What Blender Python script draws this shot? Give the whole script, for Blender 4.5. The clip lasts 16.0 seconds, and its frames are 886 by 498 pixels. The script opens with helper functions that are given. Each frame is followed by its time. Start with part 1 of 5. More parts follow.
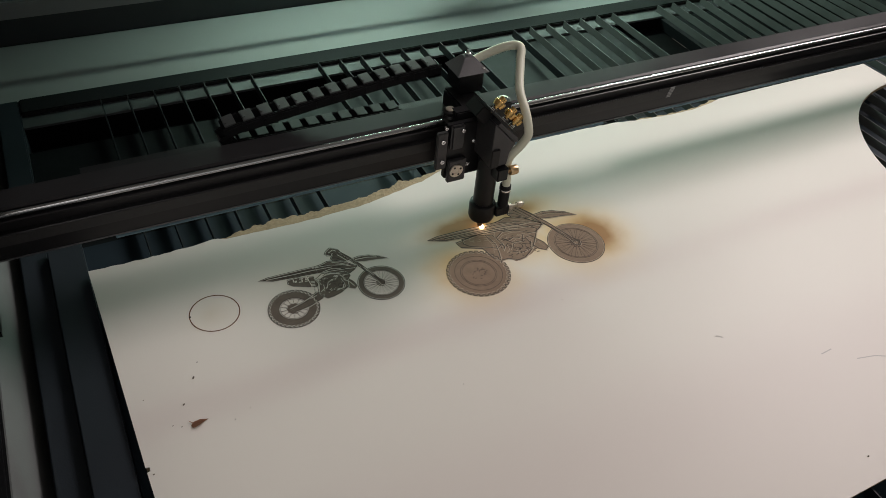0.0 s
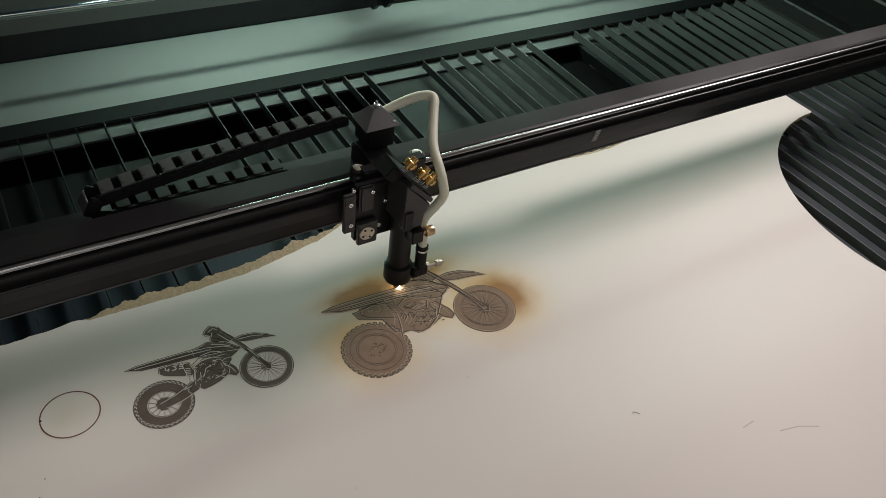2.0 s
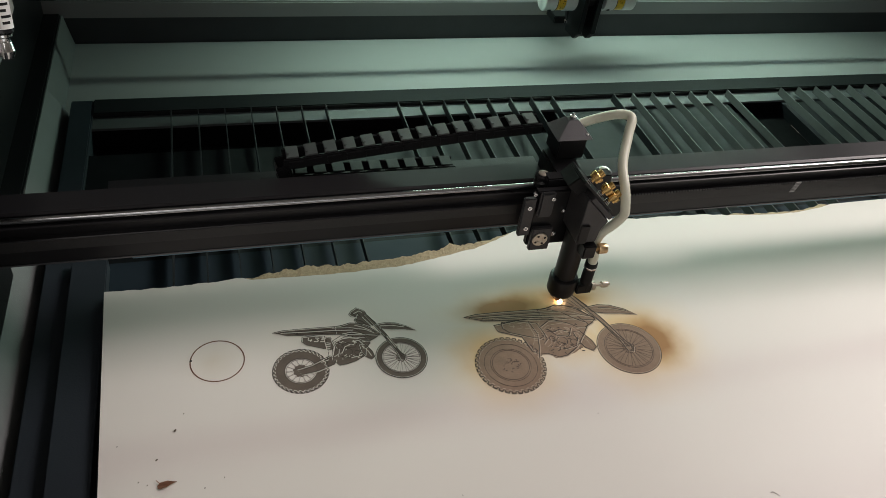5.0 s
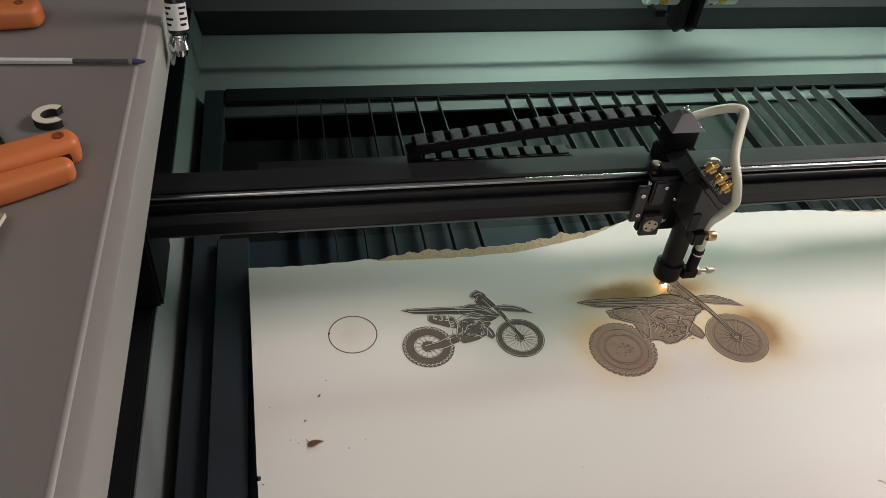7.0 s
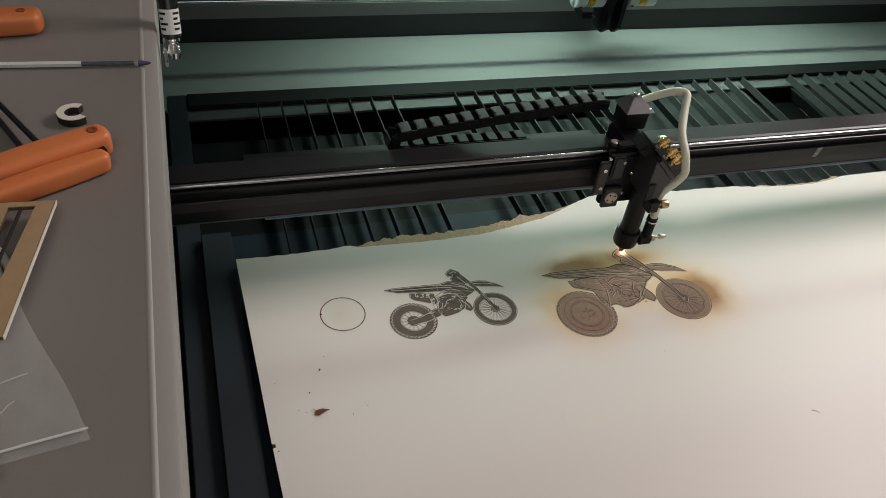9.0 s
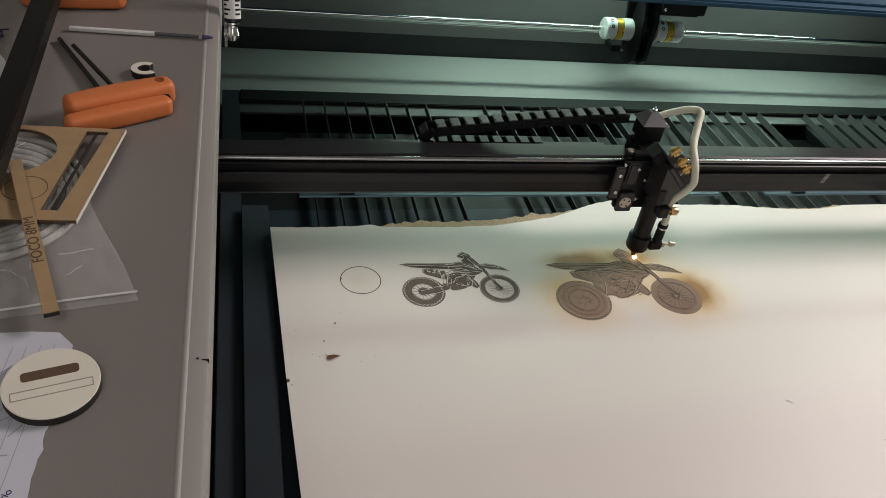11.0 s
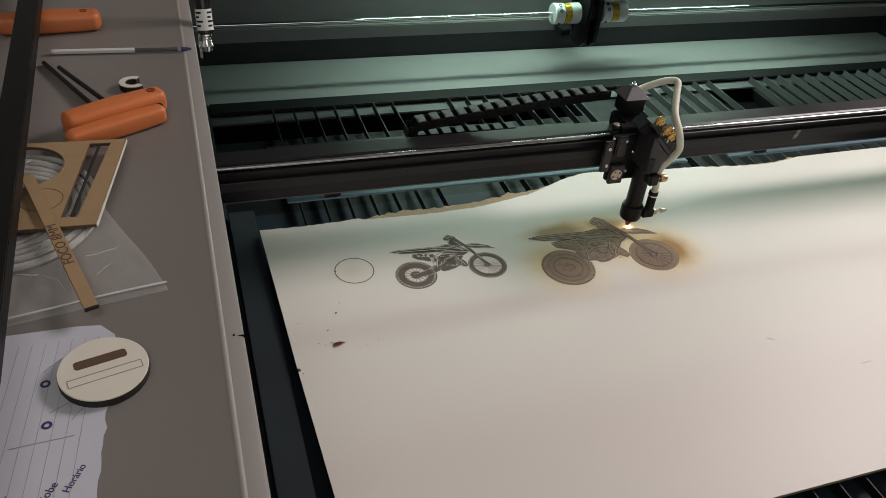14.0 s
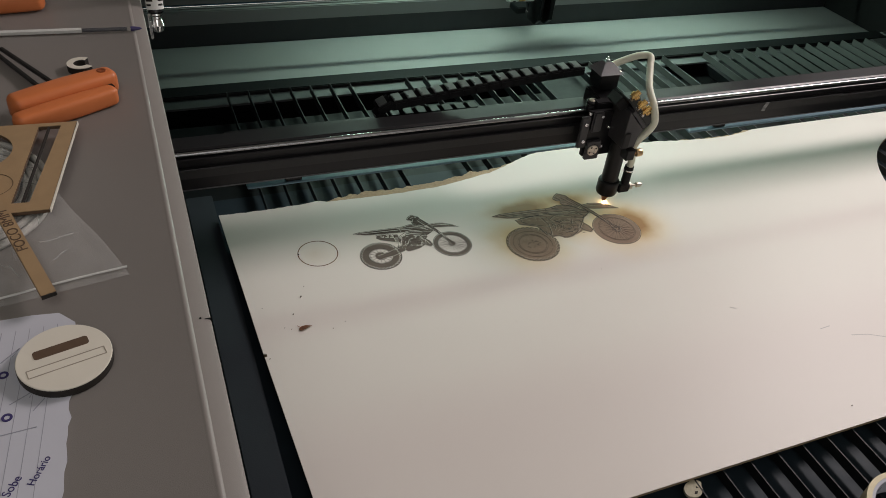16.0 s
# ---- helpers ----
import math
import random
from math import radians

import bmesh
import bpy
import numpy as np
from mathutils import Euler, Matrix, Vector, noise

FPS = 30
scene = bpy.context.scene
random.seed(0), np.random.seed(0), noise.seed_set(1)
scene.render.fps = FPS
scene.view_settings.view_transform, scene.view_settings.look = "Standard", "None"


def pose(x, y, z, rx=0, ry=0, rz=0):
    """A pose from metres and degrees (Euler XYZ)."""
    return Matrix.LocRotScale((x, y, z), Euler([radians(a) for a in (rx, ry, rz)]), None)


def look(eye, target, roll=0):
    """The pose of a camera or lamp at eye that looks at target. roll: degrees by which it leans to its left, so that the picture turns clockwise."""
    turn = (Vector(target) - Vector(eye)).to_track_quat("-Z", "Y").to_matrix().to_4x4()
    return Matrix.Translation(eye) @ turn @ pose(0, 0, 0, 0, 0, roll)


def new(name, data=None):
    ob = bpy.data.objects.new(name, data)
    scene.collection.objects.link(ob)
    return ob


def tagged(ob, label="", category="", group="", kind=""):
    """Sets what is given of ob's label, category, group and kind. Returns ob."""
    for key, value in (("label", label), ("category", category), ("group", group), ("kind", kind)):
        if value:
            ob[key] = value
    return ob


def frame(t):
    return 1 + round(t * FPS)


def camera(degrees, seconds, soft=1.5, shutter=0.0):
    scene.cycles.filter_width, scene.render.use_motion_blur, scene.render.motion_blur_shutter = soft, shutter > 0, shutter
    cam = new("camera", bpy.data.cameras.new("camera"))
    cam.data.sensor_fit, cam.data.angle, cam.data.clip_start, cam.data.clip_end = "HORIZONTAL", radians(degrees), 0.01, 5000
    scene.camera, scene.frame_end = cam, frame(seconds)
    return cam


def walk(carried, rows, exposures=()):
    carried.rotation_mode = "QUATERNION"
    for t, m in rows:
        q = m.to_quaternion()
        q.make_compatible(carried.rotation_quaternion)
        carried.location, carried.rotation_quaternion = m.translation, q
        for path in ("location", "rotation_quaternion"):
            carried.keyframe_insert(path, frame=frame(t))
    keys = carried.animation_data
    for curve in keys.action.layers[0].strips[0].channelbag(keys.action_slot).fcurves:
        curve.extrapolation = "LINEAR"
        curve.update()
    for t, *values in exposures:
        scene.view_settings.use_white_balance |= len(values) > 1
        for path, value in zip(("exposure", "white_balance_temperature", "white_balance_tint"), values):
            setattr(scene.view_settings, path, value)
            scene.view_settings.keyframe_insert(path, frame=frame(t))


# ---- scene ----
cam = camera(59.8, 16.0, soft=.8)
PATH = [
    (0, (0.033, -0.672, 0.599), (0.788, 0.596, -0.751), 6.1),
    (0.5, (0.057, -0.629, 0.596), (0.863, 0.609, -0.752), 7.1),
    (1, (0.088, -0.609, 0.598), (0.929, 0.606, -0.75), 8.2),
    (1.5, (0.108, -0.598, 0.595), (0.98, 0.608, -0.741), 8.3),
    (2, (0.126, -0.597, 0.608), (1.012, 0.593, -0.734), 8.6),
    (2.5, (0.135, -0.595, 0.619), (1.023, 0.589, -0.725), 8.9),
    (3, (0.136, -0.594, 0.611), (1.037, 0.607, -0.711), 9.4),
    (3.5, (0.143, -0.588, 0.611), (1.024, 0.628, -0.711), 11.0),
    (4, (0.148, -0.59, 0.606), (0.957, 0.68, -0.709), 11.6),
    (4.5, (0.149, -0.599, 0.6), (0.804, 0.745, -0.729), 10.1),
    (5, (0.128, -0.608, 0.59), (0.656, 0.796, -0.733), 8.8),
    (5.2, (0.119, -0.614, 0.586), (0.61, 0.808, -0.733), 8.3),
    (7.3, (0.035, -0.639, 0.623), (0.399, 0.771, -0.747), 6.3),
    (7.5, (0.018, -0.653, 0.616), (0.417, 0.769, -0.733), 6.6),
    (8, (-0.001, -0.662, 0.636), (0.458, 0.735, -0.72), 7.4),
    (8.5, (-0.018, -0.679, 0.634), (0.526, 0.716, -0.692), 8.3),
    (8.7, (-0.028, -0.68, 0.641), (0.549, 0.693, -0.693), 9.0),
    (10.8, (-0.028, -0.806, 0.642), (0.484, 0.666, -0.611), 10.4),
    (11, (-0.029, -0.813, 0.643), (0.462, 0.668, -0.609), 10.5),
    (11.5, (-0.032, -0.83, 0.647), (0.428, 0.681, -0.58), 10.3),
    (12, (-0.03, -0.852, 0.649), (0.411, 0.686, -0.551), 9.7),
    (12.5, (-0.027, -0.857, 0.642), (0.392, 0.687, -0.559), 8.4),
    (13, (-0.049, -0.847, 0.64), (0.368, 0.694, -0.565), 5.8),
    (13.5, (-0.07, -0.847, 0.638), (0.424, 0.664, -0.576), 5.6),
    (14, (-0.072, -0.854, 0.639), (0.512, 0.614, -0.586), 6.4),
    (14.5, (-0.077, -0.86, 0.641), (0.535, 0.592, -0.59), 6.3),
    (15, (-0.079, -0.862, 0.64), (0.556, 0.58, -0.592), 6.4),
    (15.5, (-0.077, -0.86, 0.637), (0.579, 0.569, -0.598), 6.7),
    (16, (-0.078, -0.85, 0.628), (0.602, 0.559, -0.618), 7.2),
]
walk(cam, [(t, look(eye, target, roll)) for t, eye, target, roll in PATH],
     [(0, -.1), (1, -.21), (3.5, -.2), (5, .08), (7.9, .2), (8.6, .06), (11, .14), (12.5, .22), (14, .06), (16, 0)])

# ---- laser spot on the board: seconds, x, y ----
SPOT = [(0, .4280, -.0930), (.5, .4332, -.0932), (1, .4388, -.0934), (1.5, .4440, -.0932), (2, .4492, -.0930),
        (2.5, .4542, -.0920), (3, .4588, -.0905), (3.5, .4630, -.0898), (4, .4662, -.0885), (4.5, .4685, -.0860),
        (5, .4702, -.0835), (5.5, .4702, -.0810), (6.5, .4690, -.0770), (7.3, .4685, -.0730), (7.5, .4695, -.0712),
        (8, .4725, -.0682), (8.5, .4768, -.0665), (8.7, .4782, -.0672), (9.5, .4840, -.0705), (10.8, .4910, -.0782),
        (11, .4920, -.0800), (11.5, .4942, -.0842), (12, .4968, -.0890), (12.5, .4990, -.0932), (13, .5022, -.0948),
        (13.5, .5090, -.0940), (14, .5158, -.0930), (14.5, .5212, -.0938), (15, .5264, -.0945), (15.5, .5308, -.0960),
        (16, .5365, -.0980)]

# ---- light ----
world = bpy.data.worlds.new("room_air")
scene.world = world
world.use_nodes = True
world.node_tree.nodes["Background"].inputs[0].default_value = (.75, .85, .8, 1)
world.node_tree.nodes["Background"].inputs[1].default_value = .18


def area_lamp(name, eye, target, sx, sy, watts, colour):
    d = bpy.data.lights.new(name, "AREA")
    d.shape, d.size, d.size_y, d.energy, d.color = "RECTANGLE", sx, sy, watts, colour
    ob = new(name, d)
    ob.matrix_world = look(eye, target)
    return ob


# ceiling panel, strip under the rear cover; front panel and window are added fills
area_lamp("ceiling_panel_light", (2.5, .45, 2.15), (.6, -.1, 0), 1.2, 1.3, 117, (1, .895, .88))
area_lamp("front_fill_light", (-.3, -1.35, 2.17), (.5, -.1, 0), 1.2, 1.2, 11.5, (1, .96, .91))
area_lamp("cover_strip_light", (.80, .612, .246), (.80, .10, -.02), 1.0, .04, 5.2, (.70, 1, .82))
area_lamp("south_fill_light", (.2, -2.95, 1.0), (.3, 0, .2), 2.0, 1.3, 6.5, (1, .97, .95))

# ---- materials ----
def material(name, colour, rough=.5, metal=0.0, vary=.12, scale=40.0, bump=.0, bump_scale=300.0, coat=0.0, spec=.5):
    """A surface with broad tone variation, fine grain in roughness and a little relief."""
    m = bpy.data.materials.new(name)
    m.use_nodes = True
    nt = m.node_tree
    b = nt.nodes["Principled BSDF"]
    b.inputs["Metallic"].default_value = metal
    b.inputs["Coat Weight"].default_value = coat
    b.inputs["Specular IOR Level"].default_value = spec
    tc = nt.nodes.new("ShaderNodeTexCoord")
    n1 = nt.nodes.new("ShaderNodeTexNoise")
    n1.inputs["Scale"].default_value, n1.inputs["Detail"].default_value = scale, 6
    nt.links.new(tc.outputs["Object"], n1.inputs["Vector"])
    mix = nt.nodes.new("ShaderNodeMix")
    mix.data_type = "RGBA"
    nt.links.new(n1.outputs["Fac"], mix.inputs["Factor"])
    mix.inputs["A"].default_value = (*[c * (1 - vary) for c in colour], 1)
    mix.inputs["B"].default_value = (*[min(1, c * (1 + vary)) for c in colour], 1)
    nt.links.new(mix.outputs["Result"], b.inputs["Base Color"])
    n2 = nt.nodes.new("ShaderNodeTexNoise")
    n2.inputs["Scale"].default_value, n2.inputs["Detail"].default_value = bump_scale, 4
    nt.links.new(tc.outputs["Object"], n2.inputs["Vector"])
    ra = nt.nodes.new("ShaderNodeMapRange")
    ra.inputs["To Min"].default_value, ra.inputs["To Max"].default_value = max(.02, rough - .12), min(1, rough + .12)
    nt.links.new(n2.outputs["Fac"], ra.inputs["Value"])
    nt.links.new(ra.outputs["Result"], b.inputs["Roughness"])
    if bump:
        bn = nt.nodes.new("ShaderNodeBump")
        bn.inputs["Strength"].default_value, bn.inputs["Distance"].default_value = bump, .001
        nt.links.new(n2.outputs["Fac"], bn.inputs["Height"])
        nt.links.new(bn.outputs["Normal"], b.inputs["Normal"])
    return m


def glow(name, colour, strength):
    m = bpy.data.materials.new(name)
    m.use_nodes = True
    b = m.node_tree.nodes["Principled BSDF"]
    b.inputs["Base Color"].default_value = (*colour, 1)
    b.inputs["Emission Color"].default_value = (*colour, 1)
    b.inputs["Emission Strength"].default_value = strength
    return m


BLACK = material("black_anodised", (.007, .007, .008), .38, 0, .3, 30, .1, 900, spec=.3)
BLACK_GLOSS = material("black_gloss_paint", (.012, .012, .014), .22, 0, .3, 20)
BLACK_MATT = material("black_matt_plastic", (.006, .006, .0065), .6, 0, .3, 60, .2, 1200, spec=.3)
CHARCOAL = material("charcoal_powder_coat", (.028, .029, .033), .42, 0, .25, 25, .25, 1500)
BED = material("dark_blue_grey_paint", (.019, .025, .032), .5, 0, .25, 12, .1, 600, spec=.35)
# one blade in two colours: left ones shaded dark, right ones lit pale
SLAT = material("shaded_blade", (.013, .015, .017), .5, 0, .3, 25, .2, 500, spec=.2)
SLAT_LIT = material("lit_grey_blade", (.092, .096, .095), .5, 0, .3, 25, .2, 500, spec=.25)
FRAME_GREY = material("grey_bar_paint", (.060, .062, .064), .5, 0, .25, 14, .1, 600, spec=.3)
SLOPE_GREY = material("dim_slope_grey", (.13, .135, .135), .5, .1, .15, 25, .2, 500)
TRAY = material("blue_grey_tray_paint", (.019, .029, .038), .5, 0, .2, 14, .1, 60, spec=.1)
# darker copy of the tray paint, with the rear shade in its colour
TRAY_SHADED = material("shaded_tray_paint", (.0055, .0065, .0078), .55, 0, .35, 14, .1, 60, spec=.12)
# near-black: the shade of the bed's recesses is put into this colour
RECESS_SHADE = material("recess_shade_black", (.003, .003, .0035), .85, 0, .3, 20, .1, 300, spec=.05)
FRAMETOP = material("near_black_frame_top", (.013, .014, .015), .6, 0, .15, 14, .1, 600, spec=.06)
PLATE = material("pale_grey_machine_paint", (.26, .255, .255), .6, 0, .06, 8, .1, 900, spec=.25)
DECK = material("warm_grey_textured_paint", (.250, .230, .216), .42, 0, .06, 9, .14, 2200)
WALLGREY = material("grey_back_panel_paint", (.23, .226, .226), .45, 0, .08, 7, .1, 900)
BLUE = material("blue_machine_paint", (.028, .08, .135), .5, 0, .2, 6, .15, 1500, spec=.25)
STEEL = material("polished_steel", (.75, .75, .76), .16, 1, .05, 80, bump_scale=30)
CHROME = material("chrome_steel", (.8, .8, .8), .10, 1, .04, 30, bump_scale=12)
BRASS = material("brass", (.62, .40, .15), .25, 1, .15, 200)
BRASS_PALE = material("pale_brass", (.66, .47, .27), .32, 1, .12, 200)
ALU = material("satin_aluminium", (.72, .72, .72), .3, 1, .06, 120)
GOLD = material("gold_anodised_band", (.75, .47, .05), .3, .8, .1, 120)
HOSE = material("milky_silicone_hose", (.70, .70, .57), .42, 0, .05, 60)
ROOMWALL = material("off_white_room_paint", (.55, .54, .50), .8, 0, .05, 3, .2, 300)
ROOMFLOOR = material("grey_concrete_floor", (.25, .24, .22), .7, 0, .2, 4, .2, 200)
FIBRE = material("torn_fibreboard", (.40, .30, .19), .9, 0, .35, 250, .9, 1500)
SCORCH = material("scorched_engraving", (.115, .085, .067), .75, 0, .35, 90, .5, 1500)
SCORCH_DARK = material("charred_line", (.022, .016, .012), .8, 0, .3, 200)
SCORCH_PALE = material("engraved_fibre_brown", (.240, .160, .110), .8, 0, .25, 120, .5, 1500)
ORANGE = material("orange_plastic", (.60, .175, .055), .45, 0, .1, 30, .1, 1500)
WOOD = material("raw_fibreboard", (.35, .235, .125), .65, 0, .15, 90, .3, 1800)
WOODFACE = material("cream_board_face", (.70, .66, .57), .5, 0, .05, 40)
WOODCHIP = material("dirty_beige_board", (.42, .39, .29), .7, 0, .25, 300, .3, 1500)
CHAR_EDGE = material("burnt_board_edge", (.018, .014, .011), .75, 0, .3, 200)
PAPER = material("white_paper", (.53, .54, .60), .85, 0, .03, 40)
INK = material("ink", (.04, .03, .13), .7, 0, .2, 200)
RULE = material("printed_rule", (.32, .33, .38), .8, 0, .1, 100)
TAPE = material("cream_masking_tape", (.72, .64, .42), .6, 0, .08, 80, .2, 900)
SPARK = glow("laser_spot_glow", (1, .78, .45), 40)


# ---- mesh helpers ----
def mesh_of(name, bm, mat, smooth=False):
    me = bpy.data.meshes.new(name)
    bmesh.ops.recalc_face_normals(bm, faces=bm.faces)
    bm.to_mesh(me)
    bm.free()
    me.materials.append(mat)
    if smooth:
        for p in me.polygons:
            p.use_smooth = True
        me.set_sharp_from_angle(angle=radians(35))
    return me


def part(name, bm, mat, parent=None, label="", smooth=False):
    ob = new(name, mesh_of(name, bm, mat, smooth))
    ob.parent = parent
    return tagged(ob, label)


def thing(name, label, category, group="", kind="", at=(0, 0, 0)):
    ob = new(name)
    ob.location = at
    ob.empty_display_size = .02
    return tagged(ob, label, category, group, kind)


def add_box(bm, x0, x1, y0, y1, z0, z1, bevel=0.0, m=None):
    r = bmesh.ops.create_cube(bm, size=1)
    vs = r["verts"]
    for v in vs:
        v.co = Vector((x0 + (v.co.x + .5) * (x1 - x0), y0 + (v.co.y + .5) * (y1 - y0), z0 + (v.co.z + .5) * (z1 - z0)))
    if bevel:
        es = list({e for v in vs for e in v.link_edges})
        r = bmesh.ops.bevel(bm, geom=es, offset=bevel, segments=2, affect="EDGES")
        vs = list({v for f in r["faces"] for v in f.verts} | {v for v in vs if v.is_valid})
    if m:
        bmesh.ops.transform(bm, matrix=m, verts=vs)
    return bm


def box(*a, **k):
    return add_box(bmesh.new(), *a, **k)


def add_lathe(bm, profile, m=None, seg=24):
    """A turned shape about z; profile: radius and height pairs from bottom to top."""
    rings = []
    for r, z in profile:
        if r < 1e-6:
            rings.append([bm.verts.new((0, 0, z))])
        else:
            rings.append([bm.verts.new((r * math.cos(2 * math.pi * i / seg), r * math.sin(2 * math.pi * i / seg), z)) for i in range(seg)])
    for a, b in zip(rings, rings[1:]):
        for i in range(seg):
            j = (i + 1) % seg
            q = [a[i % len(a)], a[j % len(a)], b[j % len(b)], b[i % len(b)]]
            q = list(dict.fromkeys(q))
            if len(q) > 2:
                bm.faces.new(q)
    for ring in (rings[0], rings[-1]):
        if len(ring) > 2:
            bm.faces.new(ring)
    if m:
        bmesh.ops.transform(bm, matrix=m, verts=[v for r in rings for v in r])
    return bm


def lathe(profile, m=None, seg=24):
    return add_lathe(bmesh.new(), profile, m, seg)


def rod(a, b, r, seg=16):
    a, b = Vector(a), Vector(b)
    m = Matrix.Translation(a) @ (b - a).to_track_quat("Z", "Y").to_matrix().to_4x4()
    return lathe([(r, 0), (r, (b - a).length)], m, seg)


def add_prism(bm, pts, z0, z1, m=None):
    lo = [bm.verts.new((x, y, z0)) for x, y in pts]
    hi = [bm.verts.new((x, y, z1)) for x, y in pts]
    bm.faces.new(lo[::-1])
    bm.faces.new(hi)
    n = len(pts)
    for i in range(n):
        bm.faces.new((lo[i], lo[(i + 1) % n], hi[(i + 1) % n], hi[i]))
    if m:
        bmesh.ops.transform(bm, matrix=m, verts=lo + hi)
    return bm


def prism(pts, z0, z1, m=None):
    return add_prism(bmesh.new(), pts, z0, z1, m)


def smooth_path(points, n=8):
    """A Catmull-Rom line through the points."""
    P = [Vector(p) for p in points]
    P = [2 * P[0] - P[1]] + P + [2 * P[-1] - P[-2]]
    out = []
    for i in range(1, len(P) - 2):
        a, b, c, d = P[i - 1:i + 3]
        for k in range(n):
            t = k / n
            out.append(.5 * ((2 * b) + (c - a) * t + (2 * a - 5 * b + 4 * c - d) * t * t + (3 * b - a - 3 * c + d) * t ** 3))
    out.append(P[-2])
    return out


def add_tube(bm, path, r, seg=10):
    path = [Vector(p) for p in path]
    up = Vector((0, 0, 1))
    rings = []
    prev = None
    for i, p in enumerate(path):
        d = (path[min(i + 1, len(path) - 1)] - path[max(i - 1, 0)]).normalized()
        side = d.cross(up if prev is None else prev)
        if side.length < 1e-4:
            side = d.cross(Vector((1, 0, 0)))
        side.normalize()
        nrm = side.cross(d).normalized()
        prev = nrm
        rings.append([bm.verts.new(p + r * (math.cos(2 * math.pi * k / seg) * side + math.sin(2 * math.pi * k / seg) * nrm)) for k in range(seg)])
    for a, b in zip(rings, rings[1:]):
        for i in range(seg):
            j = (i + 1) % seg
            bm.faces.new((a[i], a[j], b[j], b[i]))
    bm.faces.new(rings[0][::-1])
    bm.faces.new(rings[-1])
    return bm


def tube(path, r, seg=10):
    return add_tube(bmesh.new(), path, r, seg)


def add_ring(bm, cx, cy, r0, r1, z0, z1, seg=48, a0=0.0, a1=360.0, wob=0.0, teeth=0):
    """A flat ring, or a piece of one."""
    full = abs(a1 - a0) >= 359.9
    n = seg if full else max(3, int(seg * abs(a1 - a0) / 360))
    cols = []
    for i in range(n if full else n + 1):
        a = radians(a0 + (a1 - a0) * i / n)
        ro = r1 + (wob * (1 if (i * teeth * 2 // n) % 2 else -1) if teeth else 0)
        c, s = math.cos(a), math.sin(a)
        cols.append([bm.verts.new((cx + r * c, cy + r * s, z)) for r, z in ((r0, z0), (ro, z0), (ro, z1), (r0, z1))])
    m = len(cols)
    for i in range(m if full else m - 1):
        a, b = cols[i], cols[(i + 1) % m]
        for k in range(4):
            bm.faces.new((a[k], b[k], b[(k + 1) % 4], a[(k + 1) % 4]))
    if not full:
        bm.faces.new(cols[0])
        bm.faces.new(cols[-1][::-1])
    return bm


def add_stroke(bm, pts, w, z0, z1, closed=False):
    """A flat line of width w along points in the plane."""
    P = [Vector(p) for p in pts]
    n = len(P)
    cols = []
    for i, p in enumerate(P):
        a = P[(i - 1) % n] if closed or i else p
        b = P[(i + 1) % n] if closed or i < n - 1 else p
        d = (b - a).normalized()
        s = Vector((-d.y, d.x)) * w / 2
        cols.append([bm.verts.new((*(p - s), z0)), bm.verts.new((*(p + s), z0)), bm.verts.new((*(p + s), z1)), bm.verts.new((*(p - s), z1))])
    for i in range(n if closed else n - 1):
        a, b = cols[i], cols[(i + 1) % n]
        for k in range(4):
            bm.faces.new((a[k], b[k], b[(k + 1) % 4], a[(k + 1) % 4]))
    if not closed:
        bm.faces.new(cols[0])
        bm.faces.new(cols[-1][::-1])
    return bm
COUPLING = material("white_anodised_aluminium", (.66, .67, .66), .35, .25, .06, 120)
CIRCLE = material("red_brown_scorch_line", (.14, .062, .036), .8, 0, .3, 200)
CLEAR_BARREL = material("clear_plastic_barrel", (.70, .70, .68), .12, 0, .04, 60)
CLEAR_BARREL.node_tree.nodes["Principled BSDF"].inputs["Alpha"].default_value = .07
RAIL = material("dull_polished_rail", (.36, .36, .37), .24, 1, .05, 20, bump_scale=12)


